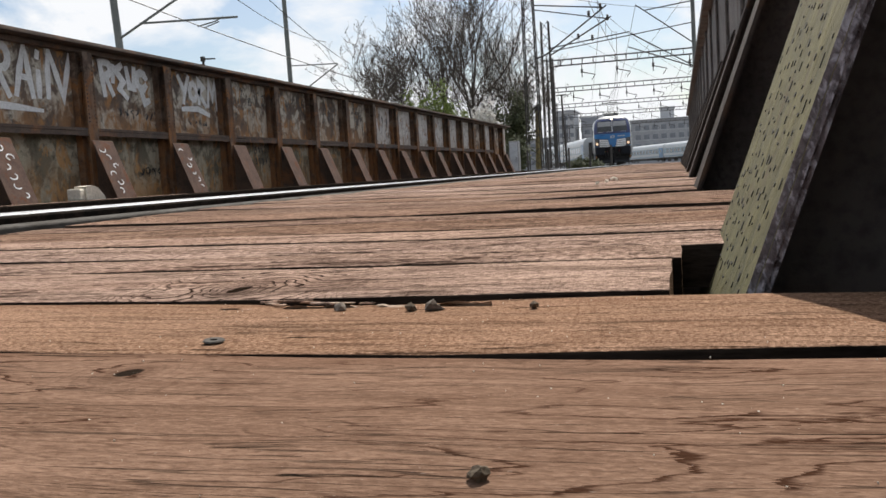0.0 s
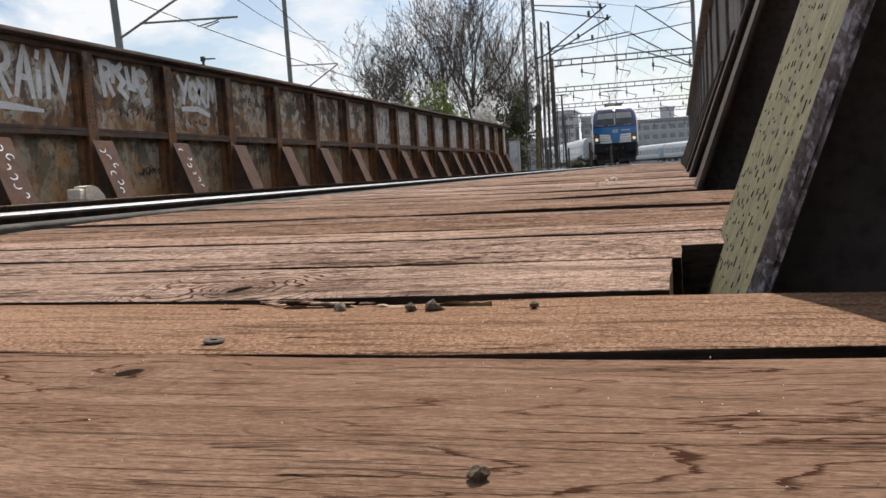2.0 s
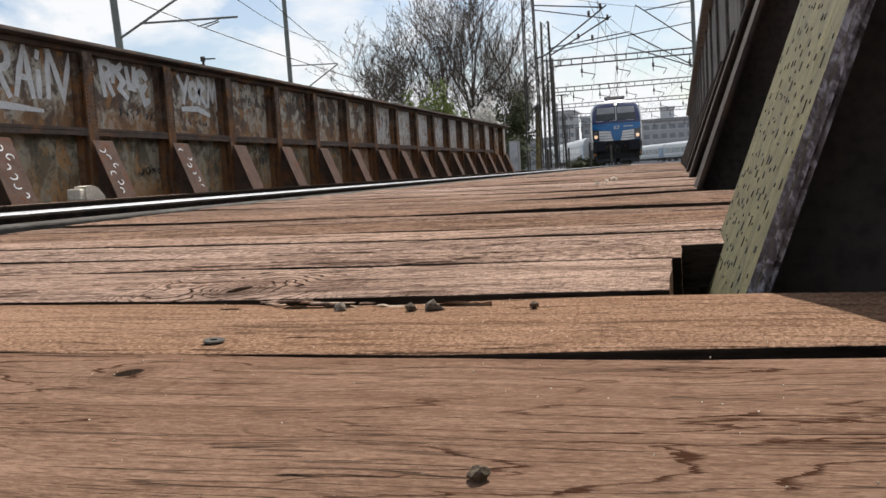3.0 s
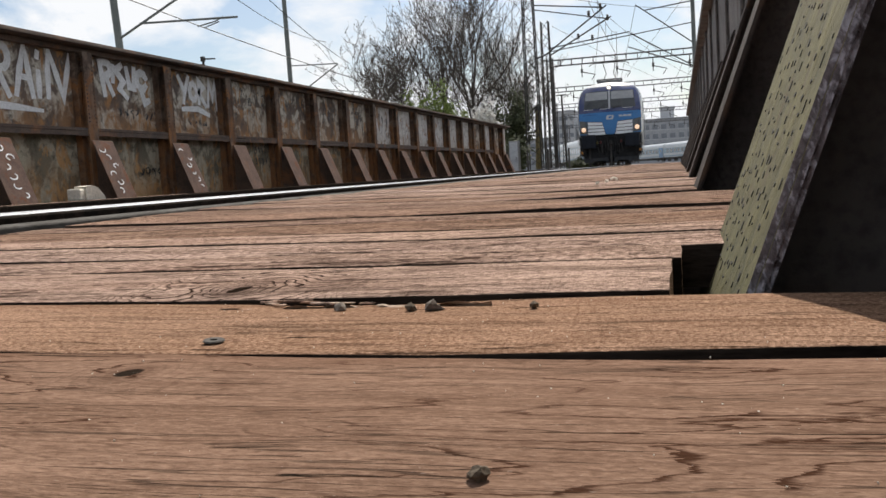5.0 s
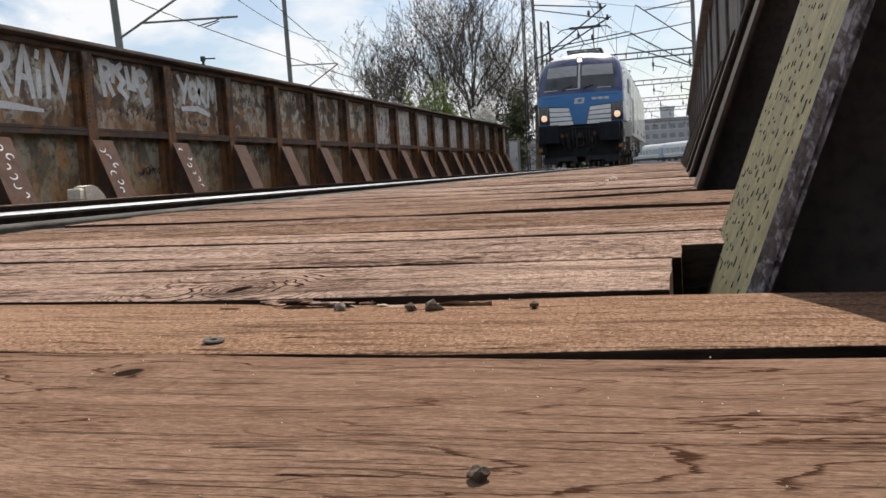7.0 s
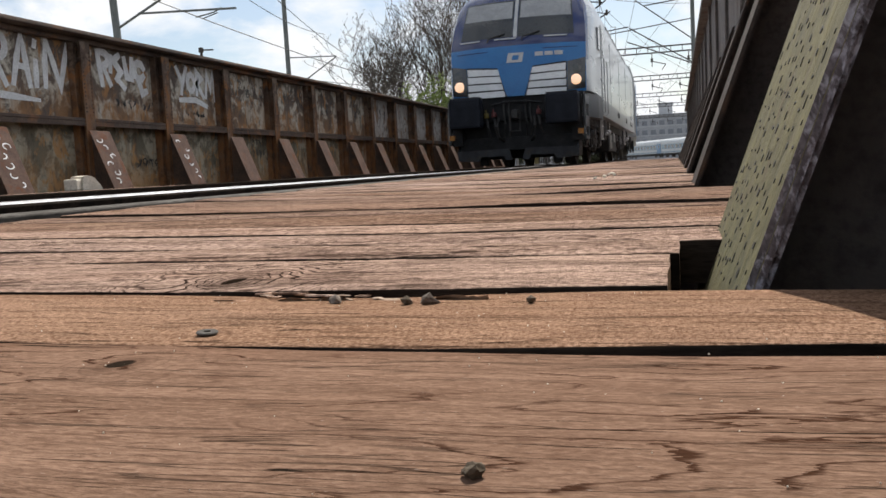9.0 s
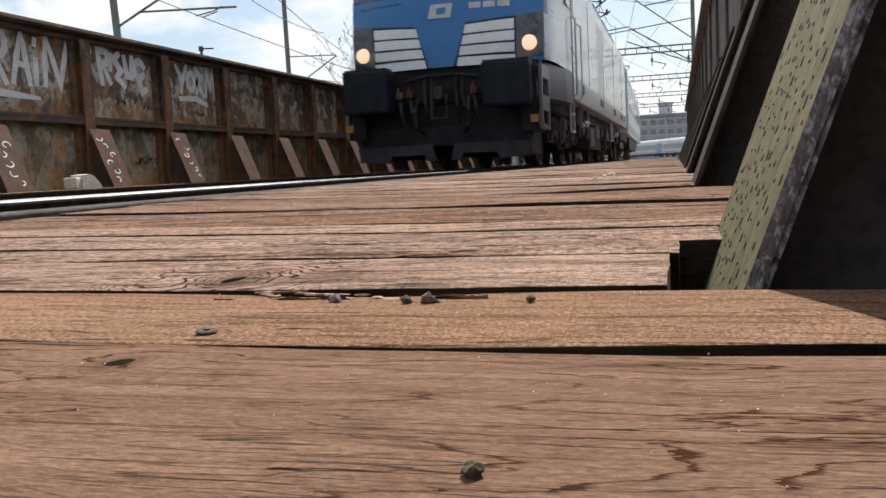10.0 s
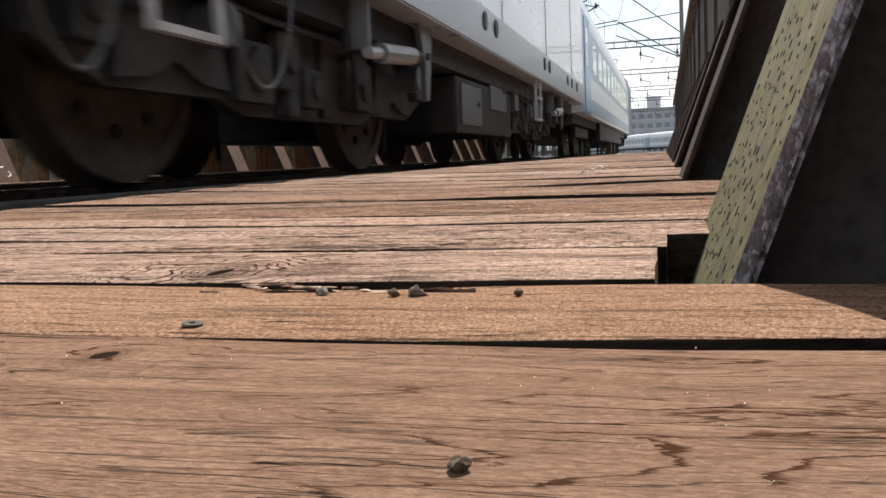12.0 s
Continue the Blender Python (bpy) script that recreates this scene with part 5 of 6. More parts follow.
def build_coach(label, blue_end=True):
    c = thing("passenger_coach", None, None, label, "train coach", "train coaches")
    sec = [(1.42, 0.90), (1.425, 2.6), (1.40, 3.1), (1.28, 3.55), (1.0, 3.86), (0.6, 4.0)]
    sec = sec + [(-x, z) for x, z in sec[::-1]]
    part("body", prism(sec, "y", 0.0, 26.0), M_COACH, c, "pale grey coach body")
    for s in (-1, 1):
        part("end_band", box(*sorted((s * 1.428, s * 1.436)), 0.02, 2.3, 0.92, 3.05, bevel=0.003), M_COACHBLUE, c, "blue door bay")
        cd = part("door", box(*sorted((s * 1.437, s * 1.45)), 0.65, 1.55, 0.95, 2.95, bevel=0.004), M_COACHBLUE, c)
        part("door_window", box(*sorted((s * 1.451, s * 1.455)), 0.80, 1.40, 1.95, 2.75), M_PANE, cd)
        part("window_band", box(*sorted((s * 1.4265, s * 1.430)), 2.32, 25.9, 1.80, 2.85), M_COACHBAND, c, "blue-grey window band")
        part("stripe", box(*sorted((s * 1.427, s * 1.433)), 2.32, 25.9, 1.00, 1.30), M_COACHBAND, c)
        for i in range(11):
            y = 3.0 + i * 2.0
            part("window", box(*sorted((s * 1.428, s * 1.435)), y, y + 1.35, 1.95, 2.70, bevel=0.002), M_PANE, c)
        part("skirt", box(*sorted((s * 1.20, s * 1.30)), 7, 19, 0.40, 0.90, bevel=0.02), M_BLACK, c)
        for cy in (3.3, 22.7):
            part("bogie_frame", box(*sorted((s * 1.0, s * 1.12)), cy - 1.7, cy + 1.7, 0.42, 0.66, bevel=0.03), M_BLACK, c)
            for d in (-1.25, 1.25):
                part("wheel", shift(lathe([(s * 0.69, 0.48), (s * 0.72, 0.48), (s * 0.725, 0.46), (s * 0.82, 0.455), (s * 0.82, 0.001)], 24), 0, cy + d, 0.457), M_WHEEL, c, smooth=False)
    part("gangway", box(-0.65, 0.65, -0.45, 0.0, 1.0, 3.3, bevel=0.03), M_RUBBER, c)
    part("underframe", box(-1.2, 1.2, 0.1, 25.9, 0.70, 0.90), M_BLACK, c)
    return c


coaches = [build_coach("pale grey coach with a blue door end behind the locomotive")]
for i in range(3):
    coaches.append(copy_thing(coaches[0], pose(0, 60 + 27 * i, 0)))
parked = []
for i, (x, y, rz) in enumerate(((-11.6, 125, 14.8), (-18.4, 150.6, 14.8), (18.2, 152.5, 22.7), (8.0, 177.0, 22.7), (-2.2, 201.4, 22.7), (-12.4, 225.8, 22.7))):
    cc = copy_thing(coaches[0], pose(x, y, 0.0, 0, 0, rz))
    tagged(cc, "standing pale and blue coach on a far track", "train coach", "standing coaches")

# ---------------------------------------------------------------- line-side masts, portals and wires
def lattice(bm, base, height, w0, w1, bay=0.55, leg=0.035):
    """A four-legged lattice mast that tapers from w0 to w1."""
    base = Vector(base)
    n = max(int(height / bay), 3)
    pts = []
    for i in range(n + 1):
        w, z = (w0 + (w1 - w0) * i / n) / 2, height * i / n
        pts.append([base + Vector((sx * w, sy * w, z)) for sx, sy in ((-1, -1), (1, -1), (1, 1), (-1, 1))])
    for j in range(4):
        add_tube(bm, [pts[0][j], pts[n][j]], leg, 4)
    for i in range(n):
        for j in range(4):
            k = (j + 1) % 4
            a, b = (j, k) if i % 2 else (k, j)
            add_tube(bm, [pts[i][a], pts[i + 1][b]], leg * 0.5, 3, caps=False)
            if i % 4 == 0:
                add_tube(bm, [pts[i][j], pts[i][k]], leg * 0.5, 3, caps=False)
    return bm


def build_mast(x, y, h, w0, w1, label):
    m = thing("lattice_mast", None, None, label, "mast", "line-side masts")
    part("lattice", lattice(bmesh.new(), (x, y, -0.42), h + 0.42, w0, w1), M_MAST, m)
    part("footing", box(x - 0.45, x + 0.45, y - 0.45, y + 0.45, -0.42, 0.05, bevel=0.03), M_FACADE, m, "grey concrete footing")
    return m


mast_a = build_mast(-7.30, 46.0, 11.5, 0.75, 0.45, "tall dark lattice mast with bracket arms")
mast_b = build_mast(-7.32, 52.0, 8.6, 0.62, 0.42, "shorter dark lattice mast with bracket arms")


def arm(m, name, pts, r=0.035):
    part(name, tube(pts, r, 6), M_MAST, m)


arm(mast_a, "arm", [(-6.97, 46, 8.50), (-3.50, 46, 8.03)])
arm(mast_a, "arm", [(-6.99, 46, 8.27), (-3.20, 46, 7.43)], 0.03)
arm(mast_a, "stay", [(-6.52, 46, 5.91), (-3.30, 46, 8.12)], 0.04)
arm(mast_a, "stay", [(-7.1, 46, 5.75), (-6.52, 46, 5.91)], 0.04)
arm(mast_b, "stay", [(-7.04, 52, 6.65), (-3.50, 52, 8.52)], 0.045)
arm(mast_b, "arm", [(-7.04, 52, 7.05), (-2.5, 52, 7.55)], 0.035)
arm(mast_b, "arm", [(-7.04, 52, 6.85), (0.9, 52, 7.72)], 0.03)
for m_, p in ((mast_a, (-3.6, 46, 7.9)), (mast_a, (-4.2, 46, 7.6)), (mast_b, (-4.6, 52, 7.25)), (mast_b, (-5.4, 52, 7.4)), (mast_b, (-3.7, 52, 8.3))):
    part("insulator", shift(lathe([(0, 0.03), (0.05, 0.09), (0.12, 0.05), (0.17, 0.09), (0.24, 0.05), (0.29, 0.09), (0.34, 0.03)], 10, "z"), *p), M_MAST, m_, "dark ribbed insulator")

ochre = thing("concrete_post", None, None, "mossy yellow-brown concrete post by the mast", "post")
part("shaft", tube([(-7.93, 51.0, -0.42), (-7.80, 51.0, 3.45)], 0.20, 10, 0.17), M_OCHRE, ochre)
part("cap", shift(lathe([(0, 0.22), (0.25, 0.24), (0.32, 0.15)], 10, "z"), -7.80, 51.0, 3.42), M_MAST, ochre)
thin = thing("signal_pole", None, None, "thin grey line-side pole with a short crossbar", "pole")
part("shaft", tube([(-8.62, 70, -0.42), (-8.80, 70, 5.8)], 0.07, 8), M_MAST, thin)
part("crossbar", tube([(-9.2, 70, 5.75), (-8.4, 70, 5.75)], 0.05, 6), M_MAST, thin)
rp = thing("contact_pole", None, None, "grey steel pole standing behind the girder", "pole", "contact poles")
part("shaft", tube([(1.05, 52, -0.42), (1.0, 52, 11)], 0.14, 10, 0.11), M_POLE, rp)
for a, b in (((0.98, 52, 6.6), (-2.1, 52, 9.0)), ((0.9, 52, 8.9), (-1.6, 52, 8.65)), ((0.98, 52, 5.3), (-2.45, 52, 7.45)), ((0.98, 52, 5.25), (-2.6, 52, 6.7))):
    part("arm", tube([a, b], 0.035, 6), M_MAST, rp)


def build_portal(y, x0, x1, z, h=0.4):
    """Two masts and a lattice beam across the tracks, with hangers."""
    p = thing("portal", None, None, "dark lattice portal carrying the overhead wires", "portal", "overhead portals")
    bm = bmesh.new()
    for dz in (0, h):
        for dy in (-0.15, 0.15):
            add_tube(bm, [(x0, y + dy, z + dz), (x1, y + dy, z + dz)], 0.032, 4)
    n = int((x1 - x0) / 0.75)
    for i in range(n + 1):
        x = x0 + (x1 - x0) * i / n
        for dy in (-0.15, 0.15):
            add_tube(bm, [(x, y + dy, z), (x, y + dy, z + h)], 0.022, 3, caps=False)
    part("beam", bm, M_MAST, p, "dark ladder-like cross beam")
    for x in (x0, x1):
        part("leg", lattice(bmesh.new(), (x, y, -0.42), z + h + 0.6, 0.5, 0.4, 0.8), M_MAST, p)
    for k, x in enumerate(np.arange(x0 + 2.2, x1 - 1, 2.4)):
        bm = bmesh.new()
        add_tube(bm, [(x, y, z), (x, y, z - 0.9)], 0.03, 4)
        add_tube(bm, [(x, y, z - 0.55), (x + 0.9, y, z - 0.8)], 0.03, 4)
        add_tube(bm, [(x + 0.9, y, z - 0.8), (x + 0.65, y, z - 1.15)], 0.025, 4)
        hg = part("hanger", bm, M_MAST, p)
        part("insulator", shift(lathe([(0, 0.04), (0.06, 0.10), (0.14, 0.06), (0.2, 0.10), (0.28, 0.04)], 8, "z"), x, y, z - 0.62), M_MAST, hg)
    return p


for y, x0, z in ((62, -8.5, 7.12), (82, -11.4, 7.0), (102, -13.6, 6.85), (122, -15.2, 6.8), (150, -18, 6.6)):
    build_portal(y, x0, 11.0, z)


def wire(name, pts, r=0.016, sag=0.0):
    a, b = Vector(pts[0]), Vector(pts[-1])
    out = [a.lerp(b, i / 10) - Vector((0, 0, sag * 4 * (i / 10) * (1 - i / 10))) for i in range(11)] if len(pts) == 2 else pts
    return thing(name, tube(out, r, 4), M_WIRE, "thin dark overhead wire", "wire", "overhead wires")


# contact and carrier wires over the tracks, with droppers
for dx, zc in ((0.15, 5.5), (4.6, 5.5), (-4.3, 5.55)):
    ys_ = [8, 30, 46, 62, 82, 102, 122, 150]
    for a, b in zip(ys_, ys_[1:]):
        xa, xb = track_x(a) + dx + (0.2 if (a // 2) % 2 else -0.2), track_x(b) + dx + (0.2 if (b // 2) % 2 else -0.2)
        if a < 30 and dx < 1:
            continue
        w = wire("contact_wire", [(xa, a, zc), (xb, b, zc)], 0.012, 0.03)
        wire("carrier_wire", [(xa, a, zc + 1.25), (xb, b, zc + 1.25)], 0.013, 0.7)
        for i in range(1, 4):
            q = i / 4
            x, y = xa + (xb - xa) * q, a + (b - a) * q
            part("dropper", tube([(x, y, zc), (x, y, zc + 1.25 - 2.8 * q * (1 - q))], 0.007, 3), M_WIRE, w)
for a, b in (((-3.6, 46, 8.0), (-9.5, 102, 7.0)), ((-3.2, 46, 7.5), (1.5, 82, 7.4)), ((-2.1, 52, 9.0), (-8.5, 122, 7.1)), ((-7.2, 46, 9.3), (1.2, 62, 10.2)),
             ((-2.4, 52, 7.5), (4.0, 82, 7.0)), ((-6.9, 52, 8.3), (2.5, 102, 7.2)), ((0.9, 52, 9.6), (-11.0, 122, 7.3))):
    wire("feeder_wire", [a, b], 0.014, 0.35)

# poles behind the far girder
lp = thing("contact_pole", None, None, "grey-green pole with tubular cantilever beyond the girder", "pole", "contact poles")
part("shaft", tube([(-16.95, 25, -0.42), (-17.45, 25, 9.0)], 0.13, 12, 0.11), M_POLE, lp)
part("cantilever", tube([(-17.17, 25, 5.06), (-15.08, 25, 6.04), (-13.6, 25, 6.75)], 0.04, 8), M_POLE, lp)
part("registration_tube", tube([(-16.40, 25, 5.45), (-12.98, 25, 5.30)], 0.035, 8), M_POLE, lp)
part("steady_arm", tube([(-14.37, 25, 5.15), (-13.75, 25, 5.24), (-13.47, 25, 5.36)], 0.022, 6), M_POLE, lp)
part("steady_arm", tube([(-14.15, 25, 5.08), (-13.62, 25, 5.22)], 0.018, 6), M_POLE, lp)
lp2 = thing("contact_pole", None, None, "slim grey-green pole with a light bracket beyond the girder", "pole", "contact poles")
part("shaft", tube([(-19.05, 42, -0.42), (-19.15, 42, 11.0)], 0.13, 12, 0.11), M_POLE, lp2)
part("registration_tube", tube([(-19.01, 42, 6.09), (-16.45, 42, 5.98)], 0.03, 8), M_POLE, lp2)
part("cantilever", tube([(-16.45, 42, 5.95), (-18.95, 42, 4.45)], 0.035, 8), M_POLE, lp2)
wire("contact_wire", [(-17.2, 25, 6.45), (-15.6, 42, 5.15)], 0.02, 0.1)
wire("carrier_wire", [(-12.6, 22, 7.3), (-15.8, 42, 5.9)], 0.018, 0.3)
wire("carrier_wire", [(-14.0, 25, 6.7), (-17.0, 42, 7.1)], 0.016, 0.4)
wire("contact_wire", [(-18.0, 42, 4.9), (-13.0, 70, 5.6)], 0.02, 0.1)
lampost = thing("small_signal", None, None, "small dark signal head seen over the girder", "signal")
part("head", box(-14.38, -14.26, 25, 25.12, 4.06, 4.22, bevel=0.02), M_MAST, lampost)
part("stem", tube([(-14.32, 25.07, -0.42), (-14.32, 25.07, 4.12)], 0.04, 6), M_MAST, lampost)
part("arm", tube([(-14.25, 25.07, 4.14), (-13.9, 25.07, 4.12)], 0.025, 6), M_MAST, lampost)

# relay box by the bridge end
rb = thing("relay_box", None, None, "weathered grey steel cabinet at the bridge end", "cabinet")
part("case", box(-7.75, -7.30, 41.0, 41.5, -0.42, 1.45, bevel=0.02), M_ZINC, rb)
rbd = part("door", box(-7.71, -7.34, 40.985, 40.998, -0.2, 1.38, bevel=0.005), M_FACADE, rb)
part("handle", box(-7.42, -7.40, 40.95, 40.984, 0.55, 0.70, bevel=0.004), M_MAST, rbd)
fence = thing("fence", None, None, "low dark rail fence on posts past the girder", "fence")
for i in range(8):
    x = -9.6 + 0.95 * i
    part("post", box(x - 0.04, x + 0.04, 40.2, 40.28, -0.42, 0.95), M_MAST, fence)
for z in (0.35, 0.8):
    part("rail", box(-9.7, -7.9, 40.16, 40.2, z, z + 0.06), M_MAST, fence)

# ---------------------------------------------------------------- trees and bushes
def build_tree(seed, x, y, h, spread, bud, buds, label, lean=0.0, trunk=0.16):
    """A bare spring tree: a tapered trunk, limbs forking to fine twigs, and buds on the twigs."""
    rg = random.Random(seed)
    verts, faces, tips = [], [], []

    def limb(p, d, length, r, depth):
        n = 4 if depth < 3 else 3
        pts, q, dd = [p], p.copy(), d.copy()
        for i in range(n):
            dd = (dd + Vector((rg.uniform(-1, 1), rg.uniform(-1, 1), rg.uniform(-0.5, 0.9))) * (0.10 + 0.045 * depth)).normalized()
            q = q + dd * length / n
            pts.append(q.copy())
        sides = 6 if depth < 2 else 4 if depth < 4 else 3
        base = len(verts)
        for i, pt in enumerate(pts):
            rr = r * (1 - 0.45 * i / n)
            a = dd.cross(Vector((0.3, 1, 0.1))).normalized()
            b = dd.cross(a)
            for k in range(sides):
                t = 2 * math.pi * k / sides
                verts.append(pt + (a * math.cos(t) + b * math.sin(t)) * rr)
        for i in range(n):
            for k in range(sides):
                faces.append((base + i * sides + k, base + i * sides + (k + 1) % sides, base + (i + 1) * sides + (k + 1) % sides, base + (i + 1) * sides + k))
        if depth >= 4:
            tips.extend(pts[1:])
        if depth >= 6:
            return
        kids = (5, 4, 3, 3, 2, 2)[depth]
        for k in range(kids):
            at = pts[-1] if k == 0 else pts[rg.randint(1 if depth else 2, n)]
            side = Vector((rg.uniform(-1, 1), rg.uniform(-1, 1), rg.uniform(-0.1, 0.6))).normalized()
            nd = (dd * (0.9 if k == 0 else 0.55) + side * spread * (0.35 if k == 0 else 0.85) + Vector((0, 0, 0.12))).normalized()
            limb(at, nd, length * rg.uniform(0.62, 0.84), max(r * (0.62 if k == 0 else 0.45), 0.0128), depth + 1)

    limb(Vector((0, 0, 0)), Vector((lean, 0, 1)).normalized(), h * 0.32, trunk, 0)
    tree = thing("tree", None, None, label, "tree", "trees by the line")
    tree.location = (x, y, -0.42)
    me = bpy.data.meshes.new("branches")
    me.from_pydata(verts, [], faces)
    me.materials.append(M_BARK)
    part("trunk", me, None, tree, "bare forked grey-brown limbs")
    lv, lf = [], []
    for i in range(int(buds * 1.3)):
        p = rg.choice(tips) + Vector((rg.gauss(0, 0.07), rg.gauss(0, 0.07), rg.gauss(0, 0.07)))
        s = rg.uniform(0.02, 0.065)
        a = Vector((rg.uniform(-1, 1), rg.uniform(-1, 1), rg.uniform(-1, 1))).normalized()
        b = a.orthogonal().normalized()
        o = len(lv)
        lv += [p + a * s, p + b * s * 0.6, p - a * s, p - b * s * 0.6]
        lf.append((o, o + 1, o + 2, o + 3))
    me = bpy.data.meshes.new("buds")
    me.from_pydata(lv, [], lf)
    me.materials.append(bud)
    tagged(part("crown", me, None, tree), kind="stuff")
    return tree


build_tree(3, -15.2, 48.0, 9.5, 0.95, M_BUD, 1600, "bare dark tree with fine twigs and brown buds", -0.06, 0.15)
build_tree(11, -13.2, 50.5, 12.5, 0.80, M_BUD, 1800, "tall bare tree with many upright limbs", 0.02, 0.17)
build_tree(17, -11.0, 47.5, 12.0, 0.85, M_BUD, 1800, "tall bare tree with open forked crown", 0.05, 0.16)
build_tree(23, -9.6, 52.0, 9.5, 0.80, M_BLOSSOM, 2600, "slender tree with scattered white blossom", 0.03, 0.11)
build_tree(37, -12.2, 53.0, 10.5, 0.9, M_BUD, 1600, "bare dark tree with a dense crown", 0.0, 0.14)
build_tree(41, -8.9, 50.0, 8.0, 0.85, M_BUD, 1700, "slim bare tree with brown buds beside the masts", 0.02, 0.10)
build_tree(29, -16.8, 53.0, 8.5, 0.95, M_BUD, 1500, "bare bushy tree with drooping twigs", -0.08, 0.12)


def build_bush(seed, x, y, rx, rz, leaf, n, label, zc=None):
    rg = random.Random(seed)
    b = thing("bush", None, None, label, "bush", "bushes by the line")
    b.location = (x, y, -0.42)
    bm = bmesh.new()
    lv, lf = [], []
    for k in range(26):
        a = rg.uniform(0, 2 * math.pi)
        u = rg.uniform(0.2, 1)
        tip = Vector((math.cos(a) * rx * u, math.sin(a) * rx * 0.7 * u, rz * rg.uniform(0.55, 1.05) * (1.1 - 0.5 * u * u)))
        mid = tip * 0.5 + Vector((rg.uniform(-0.1, 0.1), rg.uniform(-0.1, 0.1), 0.15 * rz))
        add_tube(bm, [(0, 0, 0), mid, tip], 0.03, 4, 0.008)
        for i in range(n // 10):
            q = rg.uniform(0.35, 1.05)
            c = (mid.lerp(tip, (q - 0.5) * 2) if q > 0.5 else mid * (q * 2)) + Vector((rg.gauss(0, 0.16), rg.gauss(0, 0.16), rg.gauss(0, 0.14)))
            d = Vector((rg.uniform(-1, 1), rg.uniform(-1, 1), rg.uniform(-0.4, 1))).normalized()
            e = d.orthogonal().normalized()
            s = rg.uniform(0.05, 0.12)
            o = len(lv)
            lv += [c + d * s, c + e * s * 0.55, c - d * s, c - e * s * 0.55]
            lf.append((o, o + 1, o + 2, o + 3))
    part("stem", bm, M_BARK, b)
    me = bpy.data.meshes.new("leaves")
    me.from_pydata(lv, [], lf)
    me.materials.append(leaf)
    tagged(part("leaves", me, None, b), kind="stuff")


build_bush(2, -12.3, 45.5, 1.5, 5.0, M_LEAF, 2400, "fresh green spring bush behind the girder")
build_bush(4, -13.9, 46.5, 1.1, 4.6, M_LEAF, 1800, "fresh green spring bush behind the girder")
build_bush(6, -10.9, 46.0, 0.9, 3.6, M_LEAF, 1200, "small green spring bush behind the girder")
build_bush(8, -9.7, 45.0, 0.9, 3.9, M_BLOSSOM, 1700, "white blossoming bush behind the girder")
build_bush(10, -8.8, 48.0, 1.3, 5.0, M_LEAFDULL, 2200, "dull olive bush beside the masts")
build_bush(12, -8.0, 44.0, 0.8, 2.0, M_LEAFDULL, 1500, "low olive scrub beside the masts")
build_bush(14, -6.2, 60.0, 1.2, 1.0, M_LEAFDULL, 900, "low olive scrub beside the masts")

# ---------------------------------------------------------------- far buildings
def build_block(x0, x1, y, z1, rows, cols, wall, label, depth=14.0, w=0.62, h=0.5):
    b = thing("building", None, None, label, "building", "far buildings")
    part("wall", box(x0, x1, y, y + depth, -0.42, z1), wall, b)
    part("roof", box(x0 - 0.4, x1 + 0.4, y - 0.4, y + depth + 0.4, z1, z1 + 0.6), M_FACADE, b)
    gx, gz = (x1 - x0) / cols, (z1 - 1.5) / rows
    me = as_mesh("window", box(-gx * w / 2, gx * w / 2, -0.06, 0.0, 0, gz * h), M_FARPANE)
    for r in range(rows):
        for c in range(cols):
            ob = part("window", me, None, b)
            ob.location = (x0 + gx * (c + 0.5), y - 0.01, 1.6 + gz * r)
        if r:
            part("string_course", box(x0, x1, y - 0.12, y - 0.005, 1.15 + gz * r, 1.4 + gz * r), M_FACADE2, b)
    return b


build_block(-31, 30, 300, 13.6, 4, 22, M_FACADE, "long grey flat-roofed block with rows of windows")
build_block(-5.7, -1.2, 306, 17.6, 2, 2, M_FACADE2, "pale plant room above the long block", 4)
build_block(-40.5, -33.4, 296, 18.3, 6, 4, M_FACADE2, "pale panel tower with a grid of windows")
build_block(-32.4, -25.4, 308, 16.3, 4, 4, M_FACADE, "grey block with a flat roof")
build_block(-90, -45, 330, 11.0, 3, 14, M_FACADE, "low grey block far behind the trees")

# ---------------------------------------------------------------- graffiti on the far girder
WEB_X = -6.66
layer = 0


def tag(name, y0, y1, z0, z1, strokes, w, material, label):
    """Sprayed strokes in a panel: each stroke is a run of (across, up) from 0 to 1."""
    global layer
    for s in strokes:
        layer += 1
        bm = bmesh.new()
        ribbon(bm, [(y0 + (y1 - y0) * a, z0 + (z1 - z0) * b) for a, b in s], w, WEB_X + 0.001 + 0.0005 * (layer % 14))
        part(name, bm, material, left_girder, label)


def curl(cx, cy, rx, ry, a0, a1, n=8):
    return [(cx + rx * math.cos(radians(a0 + (a1 - a0) * i / n)), cy + ry * math.sin(radians(a0 + (a1 - a0) * i / n))) for i in range(n + 1)]


tag("graffiti", 0, 1, 0, 1, [
    [(7.50, 1.66), (7.56, 1.42), (7.70, 1.16)], curl(7.62, 1.56, 0.10, 0.12, 130, -100),
    [(7.80, 1.18), (7.88, 1.46), (7.96, 1.70), (8.00, 1.46), (8.05, 1.17)], [(7.86, 1.38), (8.02, 1.36)],
    [(8.155, 1.45), (8.15, 1.30), (8.145, 1.18)], [(8.15, 1.60), (8.165, 1.66)],
    [(8.285, 1.18), (8.30, 1.45), (8.34, 1.69), (8.44, 1.44), (8.53, 1.20), (8.61, 1.45), (8.69, 1.68)]],
    0.088, M_SPRAY, "white sprayed word PAiN in fat letters")
